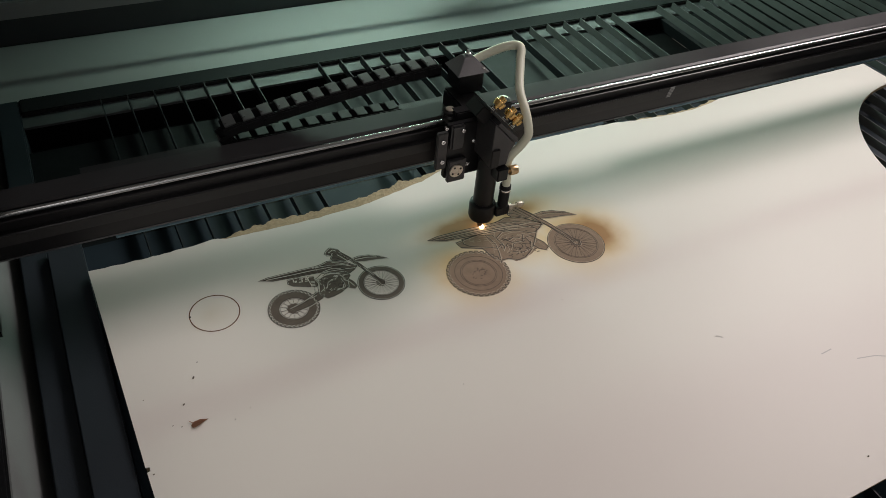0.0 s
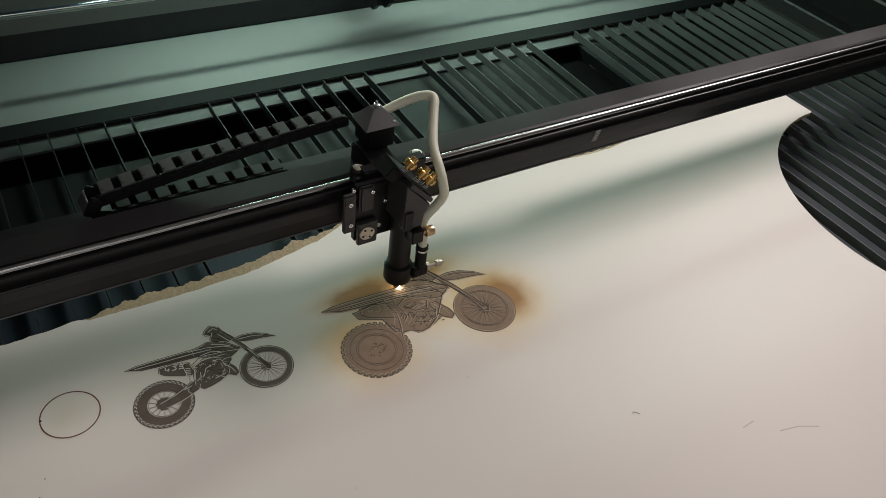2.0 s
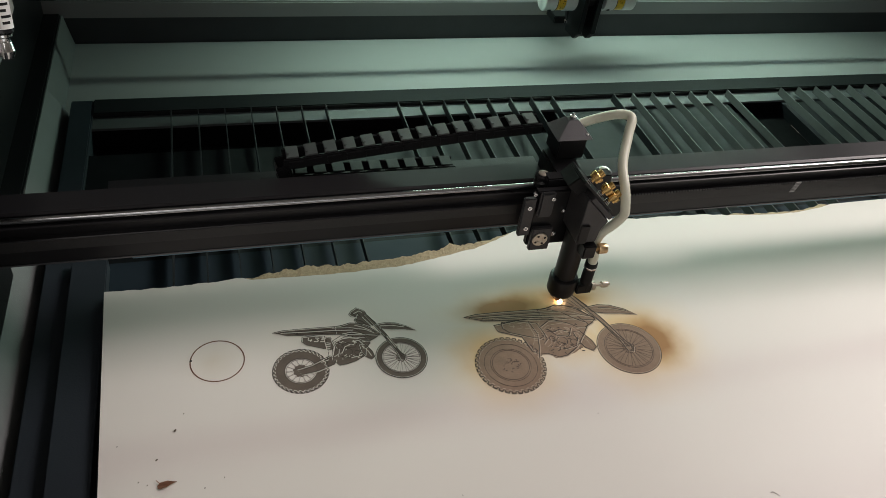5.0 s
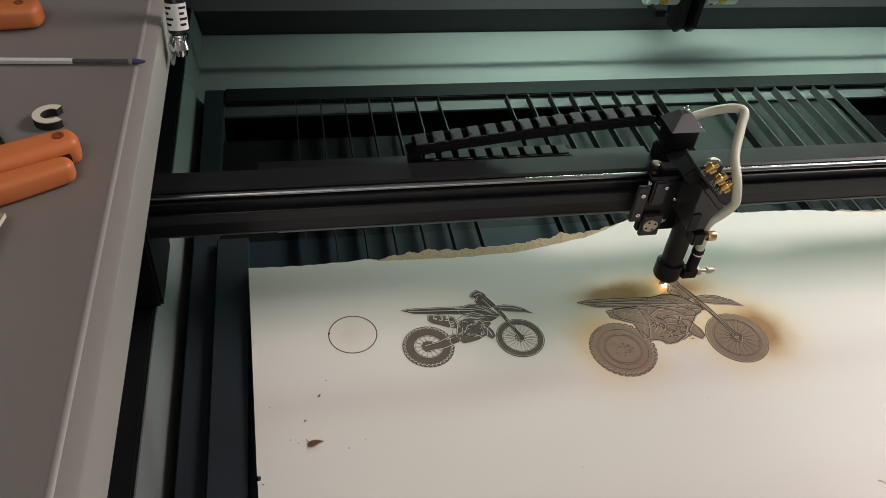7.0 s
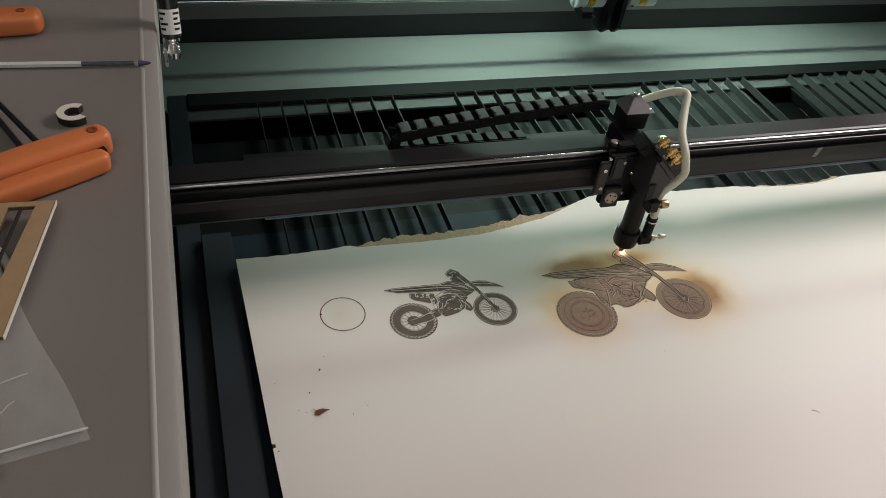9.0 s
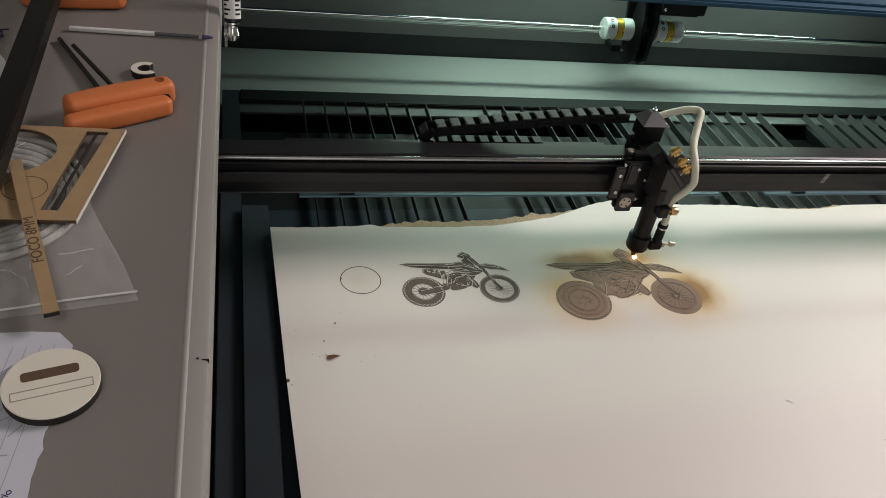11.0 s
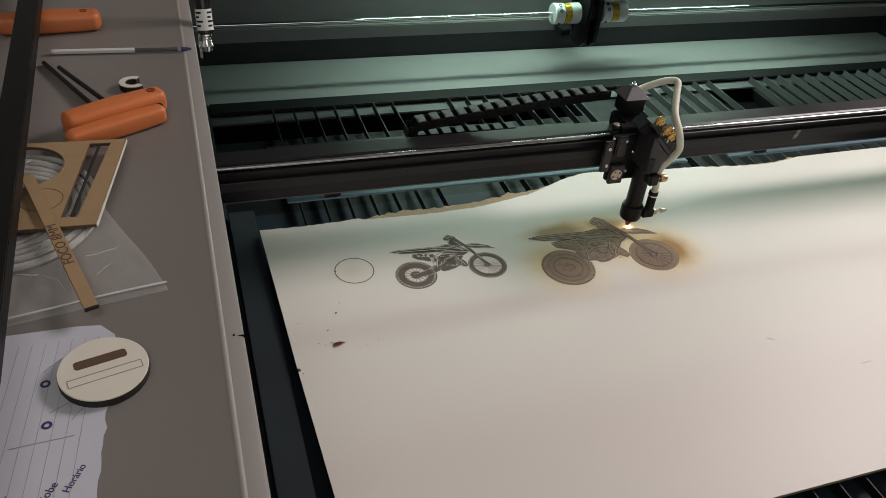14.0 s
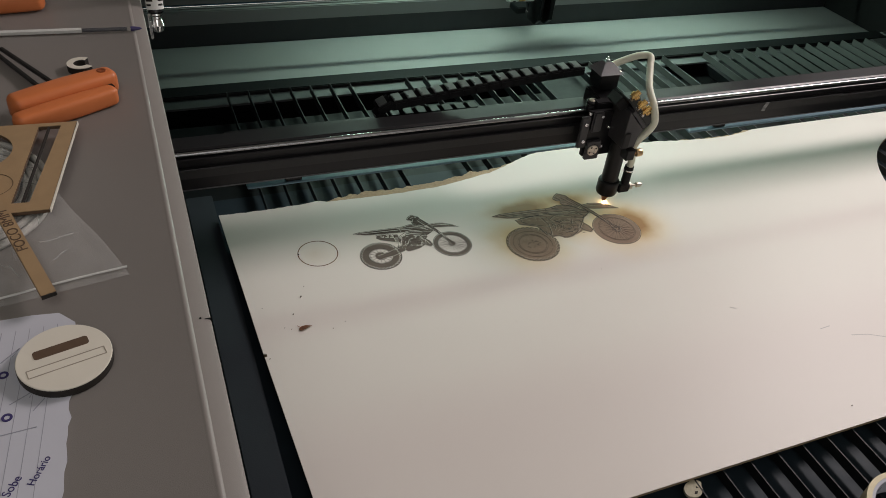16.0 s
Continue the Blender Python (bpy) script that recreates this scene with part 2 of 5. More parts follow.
def board_material():
    """White melamine with faint dirt and the smoke stains round the deep engraving."""
    m = material("smoked_white_melamine", (.74, .70, .655), .42, 0, .02, 5, spec=.26)
    nt = m.node_tree
    nt.nodes["Map Range"].inputs["To Min"].default_value, nt.nodes["Map Range"].inputs["To Max"].default_value = .40, .44
    b = nt.nodes["Principled BSDF"]
    base = b.inputs["Base Color"].links[0].from_socket
    tc = nt.nodes.new("ShaderNodeTexCoord")
    nz = nt.nodes.new("ShaderNodeTexNoise")
    nz.inputs["Scale"].default_value, nz.inputs["Detail"].default_value = 22, 3
    nt.links.new(tc.outputs["Object"], nz.inputs["Vector"])
    off = nt.nodes.new("ShaderNodeVectorMath")
    off.operation = "MULTIPLY_ADD"
    off.inputs[1].default_value = (.03, .02, 0)
    nt.links.new(nz.outputs["Color"], off.inputs[0])
    nt.links.new(tc.outputs["Object"], off.inputs[2])

    def blob(cx, cy, rx, ry, power):
        mp = nt.nodes.new("ShaderNodeMapping")
        mp.vector_type = "TEXTURE"
        mp.inputs["Location"].default_value = (cx + .015, cy + .010, 0)
        mp.inputs["Scale"].default_value = (rx, ry, 1)
        nt.links.new(off.outputs[0], mp.inputs["Vector"])
        g = nt.nodes.new("ShaderNodeTexGradient")
        g.gradient_type = "QUADRATIC_SPHERE"
        nt.links.new(mp.outputs[0], g.inputs[0])
        k = nt.nodes.new("ShaderNodeMath")
        k.operation, k.use_clamp = "MULTIPLY", True
        k.inputs[1].default_value = power
        nt.links.new(g.outputs["Fac"], k.inputs[0])
        return k.outputs[0]

    def most(outs):
        a = outs[0]
        for o in outs[1:]:
            n = nt.nodes.new("ShaderNodeMath")
            n.operation = "MAXIMUM"
            nt.links.new(a, n.inputs[0])
            nt.links.new(o, n.inputs[1])
            a = n.outputs[0]
        return a

    def stain(prev, fac, colour):
        x = nt.nodes.new("ShaderNodeMix")
        x.data_type, x.blend_type = "RGBA", "MULTIPLY"
        x.inputs["B"].default_value = (*colour, 1)
        nt.links.new(fac, x.inputs["Factor"])
        nt.links.new(prev, x.inputs["A"])
        return x.outputs["Result"]

    c = stain(base, most([blob(.530, -.150, .110, .100, 2.2), blob(.455, -.090, .160, .066, 1.8), blob(.385, -.155, .095, .090, 1.9), blob(.470, -.140, .09, .06, 1.5)]), (.97, .81, .55))
    c = stain(c, most([blob(.545, -.150, .062, .062, 2.2), blob(.415, -.085, .100, .036, 2.0), blob(.485, -.080, .090, .034, 1.4), blob(.372, -.145, .058, .058, 1.3)]), (.89, .73, .53))
    c = stain(c, most([blob(.550, -.150, .048, .050, 2.4), blob(.405, -.083, .075, .026, 2.4), blob(.480, -.080, .060, .022, 1.2)]), (.50, .40, .30))
    c = stain(c, most([blob(.1060, -.1085, .045, .045, .5), blob(.2, -.09, .12, .07, .25)]), (.85, .78, .66))
    nt.links.new(c, b.inputs["Base Color"])
    return m


WHITEBOARD_PLAIN = material("bare_white_melamine", (.70, .66, .60), .4, 0, .03, 30)
WHITEBOARD = board_material()
BLACK_BEAM = material("black_beam_coat", (.012, .0115, .013), .34, 0, .2, 12, .03, 7, spec=.32)
STRIPE = material("grey_edge_strip", (.12, .12, .13), .4, .5, .2, 40)
BLUEBAR = material("blue_reflection_bar", (.15, .24, .31), .35, .2, .15, 20)
BELT = material("black_rubber_belt", (.022, .021, .022), .6, 0, .2, 100)
BELT_TOOTH = material("belt_teeth_grey", (.06, .06, .062), .6, 0, .2, 100)
TOOTH_PALE = material("pale_belt_teeth", (.35, .35, .35), .5, .2, .2, 100)
COPPER = material("heat_tinted_copper", (.35, .17, .09), .35, .9, .2, 200)
CHARCOAL_HEAD = material("charcoal_anodised", (.036, .035, .038), .38, .1, .2, 60, .15, 2000)
ALU_WARM = material("warm_aluminium", (.62, .56, .48), .35, .9, .1, 200)
CHAIN = material("black_chain_plastic", (.008, .008, .009), .5, 0, .2, 80, .1, 1500, spec=.25)
CHAIN_TOP = material("grey_chain_bar", (.045, .047, .048), .4, 0, .2, 80, .1, 1500)
WHITE_LABEL = material("white_sticker", (.75, .75, .73), .5, 0, .03, 60)
SPARK_DIM = glow("laser_flare_glow", (1, .62, .3), 6)
SPOKE_DEEP = material("engraved_spoke_brown", (.085, .056, .04), .8, 0, .2, 150)
PALE_AND_LIT = material("pale_line_and_lit_edge", (.46, .36, .27), .8, 0, .15, 300)
ENGRAVE_LINE = material("burnt_groove_line", (.05, .036, .027), .8, 0, .2, 200)
BAG = bpy.data.materials.new("clear_plastic_bag")
BAG.use_nodes = True
_b = BAG.node_tree.nodes["Principled BSDF"]
_b.inputs["Base Color"].default_value, _b.inputs["Roughness"].default_value = (.80, .80, .78, 1), .22
_b.inputs["Alpha"].default_value, _b.inputs["IOR"].default_value = .18, 1.5
_n = BAG.node_tree.nodes.new("ShaderNodeTexNoise")
_n.inputs["Scale"].default_value, _n.inputs["Detail"].default_value = 38, 2
_t = BAG.node_tree.nodes.new("ShaderNodeTexCoord")
_u = BAG.node_tree.nodes.new("ShaderNodeBump")
_u.inputs["Strength"].default_value, _u.inputs["Distance"].default_value = .8, .006
BAG.node_tree.links.new(_t.outputs["Object"], _n.inputs["Vector"])
BAG.node_tree.links.new(_n.outputs["Fac"], _u.inputs["Height"])
BAG.node_tree.links.new(_u.outputs["Normal"], _b.inputs["Normal"])
COIL = material("white_plastic_tube", (.47, .46, .43), .45, 0, .05, 60)
CLEARPEN = material("frosted_clear_barrel", (.62, .62, .60), .25, 0, .04, 60)
PENINK = material("dark_refill", (.02, .02, .03), .4, 0, .1, 60)
PENBLUE = material("violet_blue_plastic", (.045, .035, .12), .4, 0, .1, 60)
BLUECAP = material("dark_blue_plastic", (.03, .035, .075), .45, 0, .1, 60)
ENGRAVE = material("dark_engraved_letter", (.10, .06, .035), .8, 0, .2, 200)
ENGRAVE_FINE = material("fine_engraved_outline", (.34, .30, .24), .8, 0, .1, 200)
BARBLACK = material("black_satin_bar", (.005, .005, .005), .5, 0, .2, 20, .1, 900, spec=.3)
ORANGE_DARK = material("dark_orange_recess", (.22, .05, .012), .5, 0, .1, 40)
LEAF = material("dry_brown_scrap", (.30, .15, .09), .8, 0, .3, 300, .3, 900)
SCUFF = material("grey_scuff", (.50, .48, .46), .6, 0, .1, 100)


def rounded_bar(length, height, z0, z1, r, cy):
    pts = []
    for cx, sy, a0 in ((length / 2 - r, 1, 0), (-length / 2 + r, 1, 90), (-length / 2 + r, -1, 180), (length / 2 - r, -1, 270)):
        for i in range(5):
            a = radians(a0 + 22.5 * i)
            pts.append((cx + r * math.cos(a), cy + sy * (height / 2 - r) + r * math.sin(a)))
    return prism(pts, z0, z1)

# ---- room ----
def room_wall(name, b):
    return tagged(part(name, b, ROOMWALL), "plain off-white painted wall of the workshop", "wall", kind="structure")


tagged(part("floor", box(-3.1, 4.1, -3.1, 3.1, -1.05, -.95), ROOMFLOOR), "grey concrete workshop floor", "floor", kind="structure")
tagged(part("ceiling", box(-3.1, 4.1, -3.1, 3.1, 2.2, 2.3), ROOMWALL), "plain off-white painted ceiling", "ceiling", kind="structure")
room_wall("wall_north", box(-3.1, 4.1, 3, 3.1, -.95, 2.2))
bm = bmesh.new()
add_box(bm, -3.1, -.85, -3.1, -3, -.95, 2.2)
add_box(bm, 1.25, 4.1, -3.1, -3, -.95, 2.2)
add_box(bm, -.8499, 1.2499, -3.1, -3, -.95, .3)
add_box(bm, -.8499, 1.2499, -3.1, -3, 1.7, 2.2)
room_wall("wall_south", bm)
# unseen window behind the camera, added to frame the fill lamp
win = thing("added_window", "plain white framed window, unseen, added around the fill lamp", "window", kind="structure")
bm = bmesh.new()
for q in ((-.85, 1.25, .30, .34), (-.85, 1.25, 1.66, 1.70), (-.85, -.81, .341, 1.659), (1.21, 1.25, .341, 1.659), (.18, .22, .341, 1.659)):
    add_box(bm, q[0], q[1], -3.08, -3.03, q[2], q[3])
part("window_frame", bm, ROOMWALL, win)
room_wall("wall_west", box(-3.1, -3, -3, 3, -.95, 2.2))
room_wall("wall_east", box(4, 4.1, -3, 3, -.95, 2.2))


# ---- machine cabinet ----
cab = thing("laser_cutter_cabinet", "grey and black steel laser cutter cabinet with open lid", "machine", kind="structure")
XL = -.335
M_Y = Matrix(((1, 0, 0, 0), (0, 0, 1, 0), (0, 1, 0, 0), (0, 0, 0, 1)))
prof = [(XL, .235), (XL, .267), (-.0712, .267), (-.0702, .2676), (-.0690, .2679), (-.0676, .2676), (-.0664, .2664), (-.0570, .2648), (-.0553, .2640), (-.0545, .2620),
        (-.0545, .2200), (-.0570, .2200), (-.0570, .2560), (-.0715, .2630), (XL + .003, .2630), (XL + .003, .235)]
part("left_deck", prism(prof, -1.1, .18, M_Y), DECK, cab, "warm grey painted steel deck", True)
part("left_inner_wall", box(-.16, -.13, -1.1, .66, -.33, .2195), BLACK_MATT, cab)
part("left_side_panel", box(XL, XL + .03, -1.1, .66, -.95, .2345), DECK, cab)
part("left_rail_cover", box(-.13, -.0945, -1.1, .62, -.052, .004, bevel=.002), BLACK, cab)
part("left_ledge", box(-.129, -.118, -1.1, .62, .0045, .2195), BLACK, cab)
part("floor_plate", box(-.0935, 1.66, .4005, .625, -.054, -.050), PLATE, cab, "pale grey painted rear floor plate")
part("side_slope", prism([(-.0940, .0020), (-.0925, .0020), (-.0660, -.0500), (-.0680, -.0535), (-.0940, -.0535)], -1.05, .4003, M_Y), SLOPE_GREY, cab, "grey sloping side plate")
# the rear slope's darker grey stands in for weaker light on the plate
part("side_slope", prism([(-.0940, .0020), (-.0925, .0020), (-.0820, -.0495), (-.0940, -.0495)], .4006, .620, M_Y), SLOPE_GREY, cab)
part("side_slope", prism([(1.6200, -.0200), (1.6180, -.0200), (1.6010, -.0500), (1.6030, -.0535), (1.6600, -.0535), (1.6600, -.0220)], -1.05, .4003, M_Y), CHARCOAL, cab)
part("rear_slot", box(-.13, 1.70, .626, .65, -.054, -.006), CHARCOAL, cab)
part("rear_wall", box(-.13, 1.70, .634, .66, -.0055, .2595), WALLGREY, cab, "grey painted rear panel")
part("rear_wall_lip", box(-.13, 1.70, .622, .6335, -.0055, .022, bevel=.002), WALLGREY, cab)
part("right_inner_wall", box(1.6605, 1.70, -1.05, .6255, -.33, .2595), BLACK_MATT, cab)
# pale strip on the black wall; its grey paints the ledge's highlight
part("lit_wall_ledge", box(1.6540, 1.6604, -.60, .62, .0440, .0490, bevel=.001), WALLGREY, cab)
part("rear_cover", box(XL, 1.74, .181, .70, .260, .27, bevel=.003), BLUE, cab, "blue painted rear cover")
part("cover_trim", box(XL + .02, 1.70, .20, .206, .2703, .274, bevel=.001), BLUE, cab)
part("right_deck", box(1.60, 1.74, -1.05, .180, .2600, .267, bevel=.004), DECK, cab)
part("cabinet_bottom", box(XL + .031, 1.70, -1.05, .66, -.36, -.33), BLACK_MATT, cab)
part("front_panel", box(XL, 1.74, -1.14, -1.101, -.95, .20), DECK, cab)
part("hinge_plate", box(.735, .80, .238, .249, .2703, .2718, bevel=.0004), BLUE, cab)
part("cabinet_screw", lathe([(.0007, .2665), (.0007, .2690), (.0005, .2692), (0, .2692)], pose(-.061, -.468, -.0028), 10), BLACK, cab)
part("scratch_mark", box(-.0585, -.0542, -.4689, -.4683, .2610, .2653), BLACK, cab)

# ---- slat bed ----
bed = thing("slat_bed", "black steel cutting bed with parallel blade slats", "cutting bed")
part("frame_bar", box(-.0655, -.0368, -.95, .400, -.075, -.018, bevel=.0015), BED, bed)
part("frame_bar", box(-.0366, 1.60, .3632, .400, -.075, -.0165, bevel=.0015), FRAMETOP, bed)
part("frame_lining", box(-.0366, 1.539, .3627, .3631, -.0215, -.0175), BLACK_MATT, bed)
part("frame_bar", box(1.54, 1.60, -.95, .362, -.075, -.0165, bevel=.0015), FRAME_GREY, bed)
part("frame_bar", box(-.0364, -.0008, -.95, .060, -.0255, -.0082, bevel=.001), BED, bed)
TRAY_Y = .278
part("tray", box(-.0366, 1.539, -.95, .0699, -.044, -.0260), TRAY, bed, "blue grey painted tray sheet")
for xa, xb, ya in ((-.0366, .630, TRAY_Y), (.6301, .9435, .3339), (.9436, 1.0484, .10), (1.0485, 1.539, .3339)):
    part("rear_tray", box(xa, xb, .0700, ya, -.044, -.0262), TRAY_SHADED, bed, "tray sheet coloured darker for the shade at the rear")
part("recess_floor", box(.9436, 1.0484, .1001, .3339, -.060, -.0445), RECESS_SHADE, bed)
# added recess: its black stands in for a dark band reflected in the tray
part("recess_floor", box(-.0366, .630, TRAY_Y + .0001, .3339, -.075, -.060), RECESS_SHADE, bed)
part("recess_wall", box(-.0366, 1.539, .3342, .3625, -.075, -.0262), RECESS_SHADE, bed)
part("slat_rest", box(-.0366, 1.539, .3340, .3625, -.0260, -.0225), FRAME_GREY, bed)
slat_me = None
for k in range(0, 42):
    if k in (7, 8, 17, 18, 26, 27):
        continue
    if slat_me is None:
        b = bmesh.new()
        add_box(b, -.0007, .0007, -.95, .3475, -.0190, -.0060)
        slat_me = mesh_of("slat", b, SLAT)
        lit_me = slat_me.copy()
        lit_me.materials[0] = SLAT_LIT
    # the strip's light on the right-hand blades is put into their colour
    o = new("slat", slat_me if k < 20 else lit_me)
    o.location.x = .066 + .0351 * k
    o.rotation_euler.z = radians(random.uniform(-.12, .12))
    o.parent = bed

# ---- board ----
OUTLINE = [(0, 0), (.010, -.001), (.06, -.002), (.103, -.001), (.137, .002), (.146, -.003), (.19, -.0045), (.25, -.0055), (.303, -.004), (.335, .0005), (.357, .005),
           (.40, .014), (.425, .023), (.449, .034), (.48, .047), (.52, .056), (.56, .052), (.62, .042), (.668, .042), (.72, .039), (.76, .033), (.82, .0275),
           (.86, .0275), (.90, .033), (.92, .038), (1.0, .039), (1.248, .040), (1.250, -.020)]
rough_edge = []
for (x0, y0), (x1, y1) in zip(OUTLINE[:22], OUTLINE[1:23]):
    n = max(1, int((x1 - x0) / .006))
    rough_edge += [(x0 + (x1 - x0) * i / n, y0 + (y1 - y0) * i / n + (random.uniform(-.0008, .0008) if x0 + i else 0)) for i in range(n)]
panel_line = rough_edge + OUTLINE[22:]
panel_line += [(1.255 + .241 * math.cos(radians(a)), -.263 + .241 * math.sin(radians(a))) for a in range(92, 269, 4)]
panel_line += [(1.250, -.508), (1.250, -.538), (.6, -.5385), (.02, -.541), (.0082, -.266), (.0110, -.2655), (.0112, -.2615), (.0078, -.2605)]
board = thing("engraved_board", "large white faced fibreboard sheet with two engraved motorcycles", "board")
panel = part("panel", prism(panel_line, -.0012, 0), WHITEBOARD, board, "white melamine face")
part("core", prism([(x + (.0006 if x < .03 else -.0006 if x > 1.24 else 0), y + (.0006 if y < -.5 else -.0004)) for x, y in panel_line], -.0058, -.0013), FIBRE, board, "brown fibreboard core")


def torn_strip(x0, x1, edge, width, z_hi):
    """Torn fibres left behind the broken face: a ragged sloping strip."""
    b = bmesh.new()
    n = int((x1 - x0) / .0022)
    rows = []
    for i in range(n + 1):
        x = x0 + (x1 - x0) * i / n
        y = edge(x)
        w = width(x) * (.8 + .4 * noise.noise((x * 60, 3, 0)) + random.uniform(-.05, .05))
        cols = []
        for j in range(7):
            f = j / 6
            z = z_hi - .0034 * f + .0006 * noise.noise((x * 220, f * 9, 1)) + random.uniform(-.0002, .0002)
            cols.append(b.verts.new((x + random.uniform(-.0006, .0006), y - .002 + (w + .002) * f, min(z, -.0014 if j == 0 else .0012))))
        cols.append(b.verts.new((x, y - .002 + w, -.0058)))
        rows.append(cols)
    for p, q in zip(rows, rows[1:]):
        for j in range(7):
            b.faces.new((p[j], q[j], q[j + 1], p[j + 1]))
    return b


def edge_at(x):
    for (x0, y0), (x1, y1) in zip(OUTLINE, OUTLINE[1:]):
        if x0 <= x <= x1 and x1 > x0:
            return y0 + (y1 - y0) * (x - x0) / (x1 - x0)
    return 0


part("torn_edge", torn_strip(.138, .470, edge_at, lambda x: .022 * min(1, (x - .13) / .05) * min(1, (.475 - x) / .10) + .001, -.0012), FIBRE, board, "torn pale brown fibre edge")
part("torn_edge", torn_strip(.740, .925, edge_at, lambda x: .009 * min(1, (x - .735) / .03) * min(1, (.93 - x) / .02) + .001, -.0012), FIBRE, board, "torn pale brown fibre edge")

# ---- engravings ----
ring = part("engraved_circle", add_ring(bmesh.new(), .1060, -.1085, .0243, .0255, -.0004, .00014, 72), CIRCLE, board, "thin burnt circle line")
part("burn_mark", lathe([(.0013, -.0003), (.0012, .0002), (0, .00025)], pose(.0818, -.1050, 0), 9), SCORCH_DARK, ring)


def knobby(r, teeth, depth):
    return [(rr * math.cos(a), rr * math.sin(a)) for i in range(teeth) for a, rr in
            ((2 * math.pi * i / teeth, r), (2 * math.pi * (i + .5) / teeth, r), (2 * math.pi * (i + .6) / teeth, r - depth), (2 * math.pi * (i + .9) / teeth, r - depth))]


# one motorcycle in millimetres from its rear hub; the front hub lies 99 ahead
TAIL = [(-22, 52), (-12, 53.5), (8, 53), (27, 52), (45, 51), (56, 54), (64, 52), (72, 47), (83, 36), (84, 33), (70, 36), (52, 39), (34, 41), (15, 43), (-8, 46)]
BARS = [(57, 66), (60, 70), (66, 74), (70, 71), (74, 68), (75, 63), (83, 49), (76, 46), (70, 50), (63, 52), (61, 57), (64, 61), (59, 62)]
FENDER = [(82, 48), (92, 49), (102, 47), (113, 41), (121, 34), (108, 37), (95, 39), (85, 42)]
FORK = [(72, 63), (75, 63), (89, 36), (99, 9), (103, 1), (101, -3), (97, -1), (95.5, 8), (86.5, 33)]
SIDE = [(6, 42), (18, 42), (34, 37), (37, 24), (31, 21), (22, 25), (9, 31), (5, 36)]
ENGINE = [(31, 9), (33, 20), (37, 31), (48, 36), (60, 34), (68, 33), (72, 24), (66, 18), (64, 9), (54, 3.5), (44, 1), (37, 0.5)]
PIPE = [(60, 24), (66, 24), (72, 13), (73, 6), (69, 3), (64, 7), (61, 14)]
SWING = [(-4, 2), (10, 5), (30, 14), (35, 8), (33, 3), (16, -3), (0, -5)]
FRAME_L = [(28, 40), (31, 26), (28, 14), (24, 3)]


SHROUD = [(40, 51), (50, 52), (56, 54), (66, 51), (74, 46), (84, 35), (80, 31), (72, 27), (66, 28), (60, 33), (50, 38), (40, 41)]
BODY = [(-1, 40), (1, 33), (17.5, 25), (19, 20), (21, 10), (27, 6), (32, 6), (40, 1), (47, 2), (57, 8), (61, 12), (68, 20), (76, 30), (70, 40), (40, 44)]
DIGITS = {"4": ([(0, 4), (.2, 1.4), (2.6, 1.4)], [(2, 2.6), (1.9, 0)]), "3": ([(0, 4), (2.4, 4), (1.4, 2.4), (2.4, 1.6), (2.2, .2), (0, .1)],), "5": ([(2.6, 4), (.4, 4), (.3, 2.3), (2.2, 2.2), (2.3, .3), (0, .1)],)}


